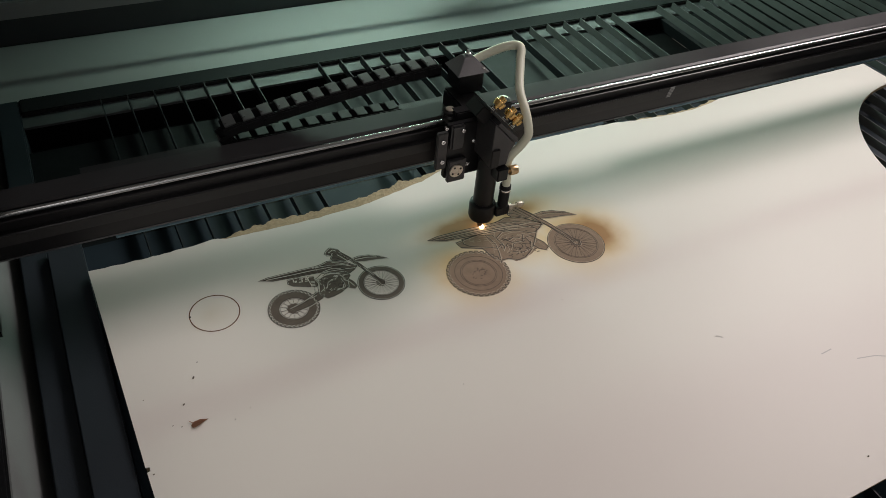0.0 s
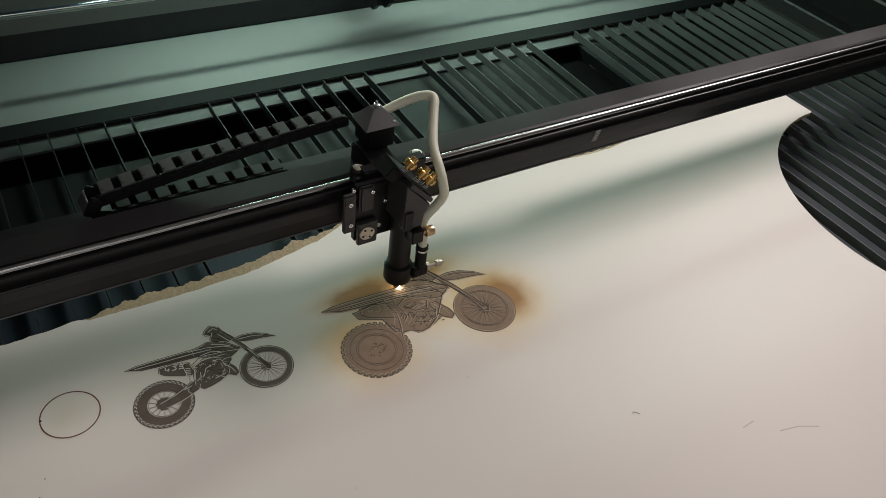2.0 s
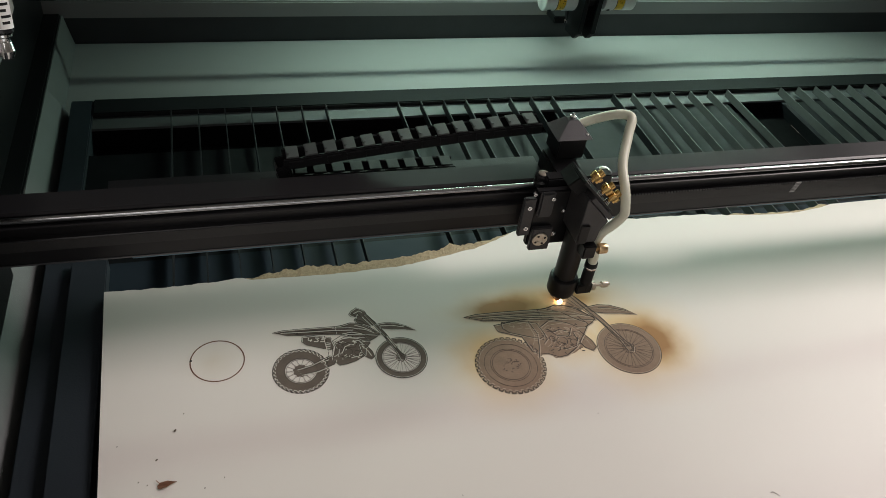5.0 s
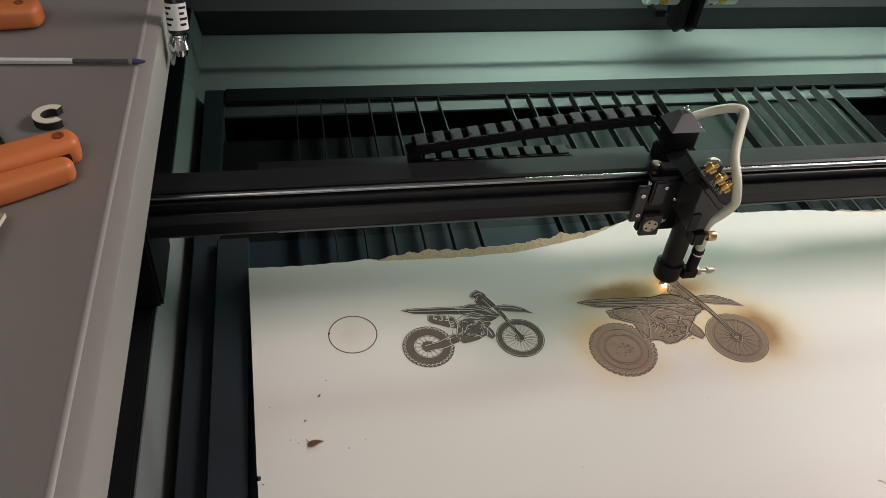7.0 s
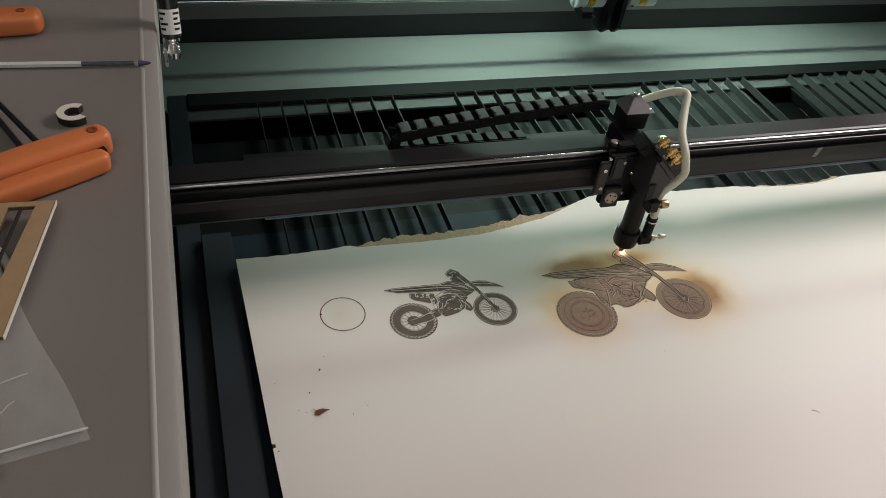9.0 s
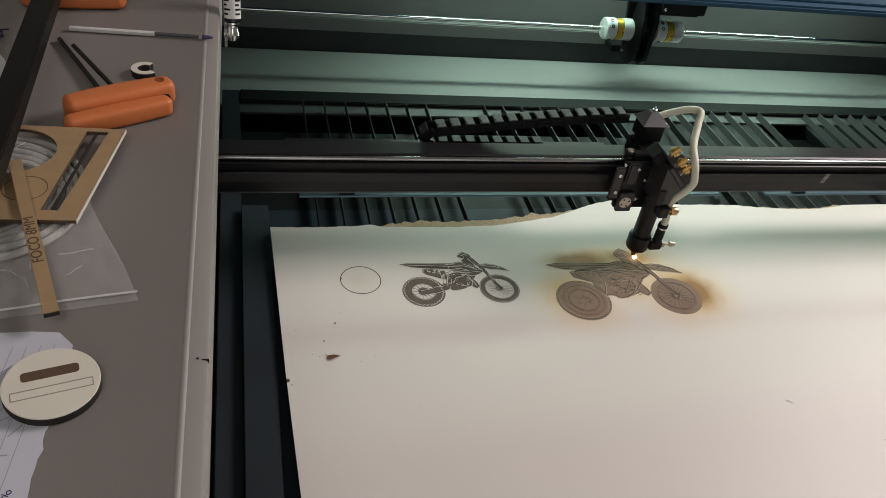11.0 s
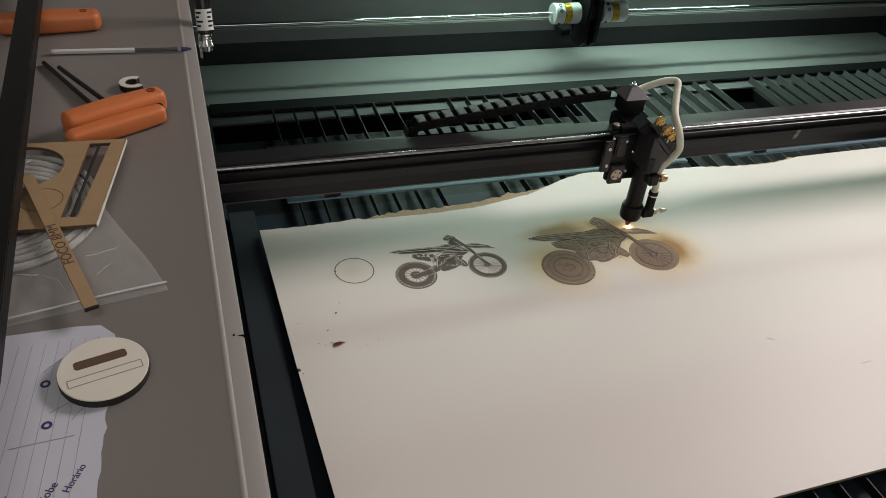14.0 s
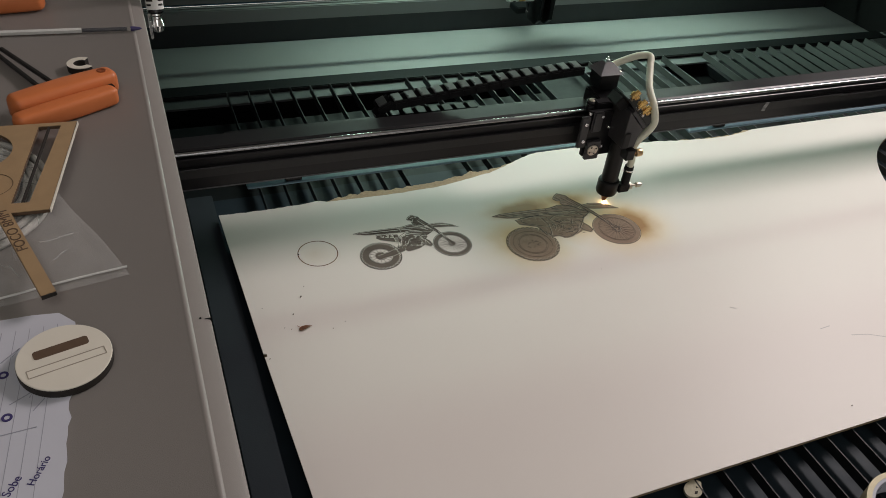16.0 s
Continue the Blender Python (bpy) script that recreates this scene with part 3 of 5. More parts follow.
def moto(parent, name, label, ox, oy, s, fill, line, deep):
    """The engraved drawing: filled fields, then char lines with pale lower edges, then bare gaps."""
    T = lambda pts, dx=0, dy=0: [(ox + s * .001 * (x + dx), oy + s * .001 * (y + dy)) for x, y in pts]
    k = s * .001
    eng = part(name, prism(T(TAIL), -.0004, .00020), fill, parent, label)
    z = [.00020]

    def field(n, pts, mat=None):
        z[0] += .000012
        part(n, prism(T(pts), -.0004, z[0]), mat or fill, eng)

    fields = [("handlebar", BARS), ("mudguard", FENDER), ("fork", FORK), ("side_panel", SIDE), ("engine", ENGINE), ("exhaust", PIPE), ("tank_shroud", SHROUD)]
    fields.append(("body", BODY) if deep else ("swing_arm", SWING))
    for n, p in fields:
        field(n, p)
    for n, cx, cy, ro, ri, rim, teeth in (("rear_tyre", 0, 0, 25.0, 15.0, 14.0, 34), ("front_tyre", 99, 1, 24.7, 19.2, 18.4, 0)):
        b = bmesh.new()
        X, Y = ox + k * cx, oy + k * cy
        if deep:
            pts = [(X + k * x, Y + k * y) for x, y in (knobby(26.0, teeth, 1.5) if teeth else [(25.8 * math.cos(a * .1309), 25.8 * math.sin(a * .1309)) for a in range(48)])]
            add_prism(b, pts, -.0004, .00018)
        else:
            add_ring(b, X, Y, k * ri, k * ro, -.0004, .00018, 136 if teeth else 64)
            for i in range(teeth):
                a0 = 2 * math.pi * i / teeth
                add_prism(b, [(X + k * r * math.cos(a0 + d), Y + k * r * math.sin(a0 + d)) for r, d in ((24.6, -.05), (27.0, -.055), (27.0, .055), (24.6, .05))], -.0004, .00019)
        t = part(n, b, fill, eng)
        b = bmesh.new()
        add_ring(b, X, Y, k * (rim - .2), k * (rim + .2), -.0004, .00034, 64)
        if teeth and deep:
            hub = random.Random(11)
            for i in range(34):
                a, r = hub.uniform(0, 6.283), hub.uniform(1.5, 7.5)
                p = (X + k * r * math.cos(a), Y + k * r * math.sin(a))
                add_stroke(b, [p, (p[0] + k * hub.uniform(-1.8, 1.8), p[1] + k * hub.uniform(-1.2, 1.2))], k * .55, -.0004, .00033)
        elif teeth:
            add_ring(b, X, Y, k * 2.6, k * 7.2, -.0004, .00033, 40, wob=k * .5, teeth=10)
            add_ring(b, X, Y, 0.0002, k * 1.6, -.0004, .00034, 14)
        else:
            add_ring(b, X, Y, k * 2.0, k * 3.4, -.0004, .00033, 28, wob=k * .4, teeth=7)
            add_ring(b, X, Y, k * 4.6, k * 5.3, -.0004, .00033, 36, wob=k * .5, teeth=9)
        n_sp = (0 if deep else 28) if teeth else 36
        for i in range(n_sp):
            a = 2 * math.pi * (i + .3) / n_sp
            d = .16 if i % 2 else -.16
            r0 = 7 if teeth else 3.4
            add_stroke(b, [(X + k * r0 * math.cos(a), Y + k * r0 * math.sin(a)), (X + k * rim * math.cos(a + d), Y + k * rim * math.sin(a + d))], k * (.20 if not deep else .28), -.0004, .00030)
        part("spokes", b, SPOKE_DEEP if deep else fill, t)
        b = bmesh.new()
        pb = bmesh.new()
        if teeth:
            pts = [(X + k * x, Y + k * y) for x, y in knobby(26.8, teeth, 2.0)]
            add_stroke(b, pts, k * (1.0 if deep else .7), -.0004, .00036, True)
            add_stroke(pb, [(x - k * .25, y + k * .3) for x, y in [(X + k * .962 * u, Y + k * .962 * v) for u, v in knobby(26.3, teeth, 1.5)]], k * .8, -.0004, .00035, True)
        else:
            add_ring(b, X, Y, k * 25.2, k * (25.7 if deep else 26.0), -.0004, .00036, 72)
            add_ring(pb, X, Y, k * 24.75, k * 25.15, -.0004, .00035, 72)
        add_ring(b, X, Y, k * (ri + .2), k * (ri + .5), -.0004, .00033, 64)
        if deep and teeth:
            add_ring(b, X, Y, k * (ri + 5 if teeth else 21.5), k * (ri + 5.3 if teeth else 21.8), -.0004, .00033, 64)
        part("tyre_outline", b, line, t)
        part("tyre_gap", pb, PALE_AND_LIT if deep else WHITEBOARD_PLAIN, t)
    # outlines, each with a pale line; when deep, it paints the lit groove edge
    b = bmesh.new()
    pb = bmesh.new()
    shapes = [TAIL, BARS, FENDER, FORK, SIDE, PIPE] + ([BODY, SHROUD] if deep else [ENGINE, SWING, SHROUD])
    for pts in shapes:
        add_stroke(b, T(pts), k * (.85 if deep else .55), -.0004, .00038, True)
        add_stroke(pb, T(pts, .55, -.75), k * .65, -.0004, .00037, True)
    lines = ([(-18, 51), (10, 49.6), (40, 48), (62, 46), (80, 38)], [(-8, 48.5), (20, 46.5), (50, 43.5), (74, 40)], [(0, 46.6), (24, 44.4), (44, 42), (60, 38)], [(66, 66), (74, 52), (88, 30), (100, 2)], FRAME_L,
             [(48, 50), (58, 46), (66, 38), (74, 32)], [(40, 30), (46, 22), (56, 21), (60, 28)], [(40, 12), (48, 8), (58, 10), (62, 18)], [(44, 26), (50, 28), (56, 25)], [(33, 16), (37, 20), (36, 26)],
             [(92, 46), (104, 43), (114, 39)], [(60, 68), (64, 62), (68, 60)], [(62, 58), (68, 55), (72, 50)], [(36, 33), (44, 38), (54, 36)], [(3, 1), (18, 6), (30, 12)])
    for pts in lines[:-1] if deep else lines:
        add_stroke(b, T(pts), k * (.75 if deep else .5), -.0004, .00040)
        if deep:
            add_stroke(pb, T(pts, .5, -.75), k * .6, -.0004, .00039)
    for cx, cy, r in ((48, 16, 4.4), (57, 14, 2.7), (41, 20, 2.2)):
        add_ring(b, ox + k * cx, oy + k * cy, k * (r - .3), k * (r + .2), -.0004, .00040, 24)
    part("outline", b, line, eng)
    # bare gaps between the burnt fields
    rnd = random.Random(5)
    for pts in ([(-14, 50.2), (12, 47.9), (36, 46.2), (58, 43.5)], [(37, 49.5), (56, 47), (70, 42.5), (78, 37)], [(58, 64), (63, 60), (66, 64)], [(70, 60), (77, 47), (85, 35)], [(62, 66), (68, 69), (71, 66)],
                [(86, 45), (100, 43.5), (110, 40)], [(36, 29), (42, 33.5), (52, 34), (62, 31)], [(42, 15), (46, 23), (52, 25)], [(54, 29), (61, 29), (64, 24)], [(50, 8), (58, 9), (60, 14)], [(38, 40), (34, 34), (36, 24), (33, 14)],
                [(63, 21), (68, 14), (70, 7)], [(34, 12), (39, 15), (40, 21)], [(27, 40), (28, 24), (24, 16)], [(20, 7), (25, 8), (28, 9)], [(90, 30), (96, 14)], [(46, 40), (56, 41), (66, 37)], [(60, 50), (68, 46), (76, 40)]):
        add_stroke(pb, T(pts), k * (.7 if not deep else .28), -.0004, .00044)
    for i in range(6):
        add_stroke(pb, T([(29 - .5 * i, 31 - 2.2 * i), (33 - .5 * i, 29.6 - 2.2 * i)]), k * (.8 if not deep else .35), -.0004, .00044)
    for i, d in enumerate("435"):
        for st in DIGITS[d]:
            add_stroke(pb, T([(10.5 + 6.3 * i + 1.6 * x + .5 * y, 35.4 - 1.1 * i - .35 * x + 1.15 * y) for x, y in st]), k * (1.1 if not deep else .35), -.0004, .00045)
    for i in range(34):
        x, y = 38 + rnd.random() * 26, 6 + rnd.random() * 24
        add_stroke(pb, T([(x, y), (x + rnd.uniform(-2, 3), y + rnd.uniform(-1.5, 2))]), k * (.6 if not deep else .35), -.0004, .00045)
    part("pale_line", pb, PALE_AND_LIT if deep else WHITEBOARD_PLAIN, eng)
    if deep:
        b = bmesh.new()
        for i in range(75):
            x, y = 34 + rnd.random() * 32, 4 + rnd.random() * 28
            add_stroke(b, T([(x, y), (x + rnd.uniform(-3, 3), y + rnd.uniform(-2, 2))]), k * .62, -.0004, .00043)
        part("engine_lines", b, line, eng)
    return eng


moto(board, "motorcycle_engraving", "small dark brown engraved motorcycle drawing", .182, -.1335, 1.0, SCORCH, SCORCH_DARK, False)
moto(board, "motorcycle_engraving", "larger motorcycle engraved deep into the board, scorched brown", .3875, -.1598, 1.343, SCORCH_PALE, ENGRAVE_LINE, True)

# ---- gantry, with the belt that runs along its face ----
X0, Y0 = SPOT[0][1], SPOT[0][2]
gantry = thing("gantry_beam", "black extruded gantry beam with polished guide rail", "gantry", at=(0, Y0, 0))
YB = .0800
prof = [(.0345, .0885), (.0345, .1160), (.0352, .1168), (.0400, .1172), (.0400, .1262), (.0368, .1270), (.0368, .1285), (.0380, .1290), (.0490, .1290), (.0490, .1330), (.0520, .1345), (YB - .002, .1345),
        (YB, .1325), (YB, .0885)]
M_X = Matrix(((0, 0, 1, 0), (1, 0, 0, 0), (0, 1, 0, 0), (0, 0, 0, 1)))
part("beam", prism(prof, -.12, 1.655, M_X), BLACK_BEAM, gantry)
part("guide_rail", rod((-.085, .0427, .1325), (1.65, .0427, .1325), .0030, 20), RAIL, gantry, "polished round guide rail", True)
part("face_strip", box(-.11, 1.65, .0337, .0344, .0885, .0900), STRIPE, gantry)
part("side_cover", box(-.11, 1.65, YB + .0003, YB + .0025, .0890, .1250), BLACK, gantry)
# the bars' blue is a reflection painted on dark gloss metal
for xa, xb in ((.0356, .640), (.715, 1.64)):
    part("lower_bar", box(xa, xb, .0672, .0790, .0565, .0595, bevel=.0006), BLUEBAR, gantry, "thin bar under the beam, coloured with a blue reflection")
    part("bar_bracket", box(xa + .05, xa + .07, .070, .077, .0596, .0884), BLACK, gantry)
    part("bar_bracket", box(xb - .07, xb - .05, .070, .077, .0596, .0884), BLACK, gantry)
part("chain_tray", box(.02, .46, YB + .0028, .1220, .1080, .1105), BLACK, gantry)
part("end_bracket", box(-.128, -.085, .02, .115, .0045, .140, bevel=.003), BLACK, gantry)
b = bmesh.new()
add_box(b, -1.25, -.06, .0335, .0344, .1050, .1160)
add_box(b, .045, 1.10, .0335, .0344, .1050, .1160)
belt = part("toothed_belt", b, BELT, gantry, "black toothed drive belt")
b = bmesh.new()
for i in range(110):
    x = .05 + .0035 * i
    add_box(b, x, x + .0018, .0336, .0351, .1161, .1176)
part("belt_teeth", b, BELT_TOOTH, belt)
b = bmesh.new()
for i in range(7):
    add_box(b, .2715, .2785, .0328, .0334, .1045 + .0021 * i, .1057 + .0021 * i, m=Matrix.Translation((.0006 * i, 0, 0)))
part("belt_splice", b, TOOTH_PALE, belt, "pale belt splice teeth")
belt.location.x = X0

# ---- laser head ----
head = thing("laser_head", "black laser cutting head with brass knobs and milky air hose", "laser head", at=(X0, Y0, 0))
AX = pose(-.0055, -.0025, 0)
tube_p = part("lens_tube", lathe([(.0113, .0455), (.0117, .0460), (.0117, .1075), (.0110, .1080)], AX, 32), BLACK, head, "", True)
part("collar", lathe([(.0100, .0205), (.0140, .0225), (.0152, .0255), (.0152, .0425), (.0146, .0440), (.0118, .0455)], AX, 32), BLACK, head, "", True)
part("nozzle", lathe([(.0022, .0080), (.0030, .0083), (.0040, .0125), (.0066, .0170), (.0072, .0204)], AX, 20), COPPER, head, "copper coloured nozzle", True)
part("cutting_spot", lathe([(0, -.0002), (.0021, .0004), (.0026, .0016), (.0020, .0030), (0, .0038)], pose(0, 0, 0), 14), SPARK, head, "glowing laser spot", True)
part("cutting_flare", lathe([(.0008, .0039), (.0011, .0079)], pose(-.0015, -.001, 0), 8), SPARK_DIM, head)
# front face in x and z, cut off slantwise at the upper right
M_XZ = Matrix(((1, 0, 0, 0), (0, 0, -1, 0), (0, 1, 0, 0), (0, 0, 0, 1)))
face = [(-.0170, .1085), (-.0170, .1400), (-.0168, .1625), (-.0155, .1632), (.0115, .1340), (.0060, .1240), (.0040, .1085)]
bb = prism(face, -.018, .0232, M_XZ)
bmesh.ops.bevel(bb, geom=bb.edges[:], offset=.0008, segments=1, affect="EDGES")
part("mirror_block", bb, CHARCOAL_HEAD, head, "charcoal mirror block")
part("block_window", box(-.0175, -.0070, -.0250, -.0233, .1085, .1320, bevel=.001), BLACK, head)
SL = Matrix.Translation((-.0025, 0, .14875)) @ pose(0, 0, 0, 0, 46, 0)
part("mirror_plate", box(-.0180, .0188, -.0236, .014, .0009, .0056, bevel=.0006, m=SL), CHARCOAL_HEAD, head)
part("mirror_plate", box(-.0380, .0170, -.0200, .014, .0062, .0084, bevel=.0005, m=SL), BLACK, head)
part("mirror_arm", box(-.0380, -.0190, -.0100, .014, -.0080, .0058, bevel=.001, m=SL), BLACK_MATT, head)
screw_m = SL @ Matrix.Translation((0, 0, .0086))
for sx, sy in ((-.0290, -.0130), (-.0085, -.0140), (.0045, -.0150)):
    k = part("adjusting_knob", lathe([(.0016, -.002), (.0016, .0040), (.0050, .0041), (.0050, .0056), (.0058, .0058), (.0058, .0088), (.0046, .0094), (.0034, .0095), (.0034, .0125), (.0014, .0129), (0, .0129)],
             screw_m @ pose(sx, sy, 0) @ Matrix.Diagonal((1.12, 1.12, 1.35, 1)), 18), BRASS, head, "knurled brass adjusting knob")
    part("spring", lathe([(.0030, -.001), (.0033, -.0002), (.0029, .0006), (.0033, .0014), (.0029, .0022), (.0033, .0030), (.0029, .0038)], screw_m @ pose(sx, sy, 0), 14), STEEL, k)
# column and cable clamp behind
part("column", box(-.0270, .0040, .0290, .0760, .1090, .1540, bevel=.002), BLACK, head)
bb = bmesh.new()
lo = [bb.verts.new(p) for p in ((-.0205, .0480, .1530), (.0145, .0480, .1530), (.0145, .0840, .1530), (-.0205, .0840, .1530))]
mi = [bb.verts.new(p) for p in ((-.0240, .0500, .1790), (.0150, .0500, .1790), (.0150, .0840, .1790), (-.0240, .0840, .1790))]
hi = [bb.verts.new(p) for p in ((-.0040, .0740, .1870), (.0070, .0740, .1870), (.0070, .0835, .1870), (-.0040, .0835, .1870))]
part("clamp_box", box(-.0190, .0105, .0540, .0835, .1545, .1785, bevel=.001), BLACK, head)
for p, q in ((mi, hi),):
    for i in range(4):
        bb.faces.new((p[i], p[(i + 1) % 4], q[(i + 1) % 4], q[i]))
bb.faces.new(hi)
bb.faces.new(mi[::-1])
bmesh.ops.delete(bb, geom=lo, context="VERTS")
bmesh.ops.bevel(bb, geom=bb.edges[:], offset=.0005, segments=1, affect="EDGES")
part("cable_clamp", bb, CHARCOAL_HEAD, head, "tapered black cable clamp")
part("clamp_bolt", lathe([(.0032, .1880), (.0032, .1905), (.0022, .1910), (.0014, .1911), (.0014, .1940), (0, .1942)], pose(.0020, .0790, -.001), 12), STEEL, head)
part("clamp_screw", lathe([(.0018, 0), (.0018, .0010), (0, .0012)], pose(.0105, .0570, .1806, 14, 0, 0), 10), STEEL, head)
# carriage plates on the rail
part("carriage_plate", box(-.0520, .0120, .0120, .0200, .0785, .1480, bevel=.0012), BLACK, head)
part("carriage_back", box(-.0400, .0300, .0205, .0335, .1000, .1560, bevel=.0012), BLACK, head)
sp = part("side_plate", box(-.0655, -.0530, .0080, .0135, .0960, .1430, bevel=.0010), CHARCOAL_HEAD, head)
M_F = Matrix(((1, 0, 0, 0), (0, 0, -1, 0), (0, 1, 0, 0), (0, 0, 0, 1)))


def bolt(x, y, z, r, parent, mat=STEEL):
    m = Matrix.Translation((x, y, z)) @ M_F
    b = lathe([(r, -.001), (r, .0018), (r * .85, .0022), (r * .55, .0022), (r * .5, .0008), (0, .0008)], m, 14)
    return part("bolt", b, mat, parent, "", True)


bolt(-.0595, .0080, .1330, .0026, sp)
bolt(-.0588, .0080, .1070, .0026, sp)
lp = part("pulley_plate", box(-.0505, -.0290, .0060, .0118, .0765, .1055, bevel=.0010), CHARCOAL_HEAD, head)
m = Matrix.Translation((-.0410, .0060, .0920)) @ M_F
pu = part("pulley_cap", lathe([(.0082, -.001), (.0082, .0012), (.0076, .0017), (.0036, .0017), (.0026, .0010), (0, .0010)], m, 24), ALU_WARM, lp, "round pale metal pulley cap", True)
for a in (30, 120, 210, 300):
    mm = Matrix.Translation((-.0410 + .0054 * math.cos(radians(a)), .0042, .0920 + .0054 * math.sin(radians(a)))) @ M_F
    part("cap_hole", lathe([(.0013, 0), (.0013, .0003), (0, .0003)], mm, 10), BLACK, pu)
bolt(-.0245, .0120, .0935, .0030, head)
bolt(-.0200, .0120, .1230, .0022, head)
up = part("roller_plate", box(-.0500, -.0340, .0062, .0118, .1190, .1500, bevel=.0020), CHARCOAL_HEAD, head)
bolt(-.0375, .0062, .1440, .0022, up)
for x in (-.0400, .0260):
    w = part("guide_roller", lathe([(.0060, -.008), (.0080, -.007), (.0080, -.002), (.0060, 0), (.0080, .002), (.0080, .005), (.0060, .006)], Matrix.Translation((x, .0330, .1480)), 24), BLACK, head, "", True)
    part("roller_cap", lathe([(.0050, .0061), (.0050, .0070), (.0040, .0076), (.0020, .0078), (0, .0078)], Matrix.Translation((x, .0330, .1480)), 20), ALU_WARM, w, "", True)
bolt(-.0560, .0100, .1480, .0020, head)
part("side_lug", box(.0045, .0125, .0000, .0120, .1000, .1240, bevel=.001), CHARCOAL_HEAD, head)
bolt(.0090, .0000, .1180, .0022, head)
bolt(.0088, .0000, .1070, .0026, head, ALU_WARM)
# air hose and its fitting
path = smooth_path([(.0080, .0770, .1800), (.0250, .0740, .1880), (.0420, .0650, .1980), (.0520, .0540, .2010), (.0440, .0380, .1920), (.0290, .0100, .1780), (.0240, -.0140, .1660),
                    (.0240, -.0230, .1530), (.0265, -.0220, .1400), (.0225, -.0170, .1240), (.0150, -.0130, .1100), (.0125, -.0120, .0960), (.0160, -.0120, .0800), (.0165, -.0110, .0620)], 10)
part("air_hose", tube(path, .0048, 14), HOSE, head, "milky white silicone air hose", True)
part("hose_clip", lathe([(.0053, -.0015), (.0053, .0015)], Matrix.Translation((.0240, -.0170, .1615)) @ pose(0, 0, 0, 30, 10, 0), 14), HOSE, head, "", True)
part("clamp_block", box(-.0080, .0055, -.0280, -.0060, .0900, .1065, bevel=.0012), BLACK, head)
part("thumb_knob", lathe([(.0020, .0), (.0020, .0040), (.0050, .0041), (.0054, .0048), (.0054, .0125), (.0050, .0132), (0, .0132)], Matrix.Translation((.0055, -.0230, .0985)) @ pose(0, 0, 0, 0, 90, 0), 20), BRASS_PALE, head, "brass thumb knob", True)
fitp = part("air_fitting", lathe([(.0050, .0300), (.0062, .0305), (.0062, .0560), (.0056, .0570), (.0056, .0590), (.0066, .0595), (.0066, .0680), (.0060, .0690)], pose(.0168, -.0105, 0), 22), BLACK_MATT, head, "black push fitting", True)
part("fitting_ring", lathe([(.0068, .0610), (.0070, .0615), (.0070, .0630), (.0068, .0635)], pose(.0168, -.0105, 0), 22), STEEL, fitp, "", True)
part("fitting_base", box(.0060, .0235, -.0165, -.0040, .0270, .0400, bevel=.0012), BLACK_MATT, fitp)
part("needle_screw", lathe([(.0042, 0), (.0042, .0035), (.0015, .0036), (.0015, .0110), (.0032, .0111), (.0034, .0140), (.0030, .0165), (.0018, .0168), (.0018, .0190), (0, .0190)],
     Matrix.Translation((.0236, -.0120, .0340)) @ pose(0, 0, 0, 0, 90, 0) @ Matrix.Diagonal((1.15, 1.15, 1.15, 1)), 12), ALU_WARM, fitp, "pale metal needle screw", True)

# ---- cable chain behind the beam: links keyed one by one ----
chain = thing("cable_chain", "black plastic cable drag chain lying behind the beam", "cable chain", at=(0, Y0, 0))
PITCH, TURN_R, LOW_Z, ANCHOR = .0188, .0105, .1175, .36
LINKS = 24


def chain_pose(s, xh):
    """Where a link lies that is s along the chain from the head's end."""
    xe, ze = xh - .022, .1655
    total = PITCH * LINKS
    xb = (ANCHOR + xe - total + math.pi * TURN_R) / 2
    top = xe - xb
    if s < top:
        f = s / top
        sag = LOW_Z + 2 * TURN_R
        z = sag + (ze - sag) * (1 - f ** 1.3)
        slope = math.atan2((ze - sag) * 1.3 * f ** .3, top)
        return pose(xe - s, .104, z, 0, -math.degrees(slope), 0)
    a = (s - top) / TURN_R
    if a < math.pi:
        return pose(xb - TURN_R * math.sin(a), .104, LOW_Z + TURN_R + TURN_R * math.cos(a), 0, -math.degrees(a), 0)
    return pose(xb + (s - top - math.pi * TURN_R), .104, LOW_Z, 0, -180, 0)


b = bmesh.new()
add_box(b, -.0105, .0105, -.0105, -.0082, -.0062, .0062, bevel=.0009)
link_me = mesh_of("chain_link", b, CHAIN)
b = bmesh.new()
add_box(b, -.0105, .0105, .0082, .0105, -.0062, .0062, bevel=.0009)
side_me = mesh_of("side_cheek", b, CHAIN)
b = bmesh.new()
add_box(b, -.0060, .0092, -.0122, -.0106, -.0045, .0045, bevel=.0007)
lap_me = mesh_of("side_lap", b, CHAIN)
b = bmesh.new()
add_box(b, -.0072, .0050, -.0098, .0098, .0060, .0078, bevel=.0005)
add_box(b, -.0062, -.0040, -.0040, .0040, .0078, .0085)
bar_me = mesh_of("crossbar", b, CHAIN_TOP)
b = bmesh.new()
add_box(b, -.0072, .0050, -.0080, .0080, -.0078, -.0060, bevel=.0005)
low_me = mesh_of("crossbar", b, CHAIN)
chain_links = []
for i in range(LINKS):
    o = new("chain_link", link_me)
    o.parent = chain
    for me in (bar_me, low_me, side_me, lap_me):
        q = new(me.name.split(".")[0], me)
        q.parent = o
    chain_links.append(o)

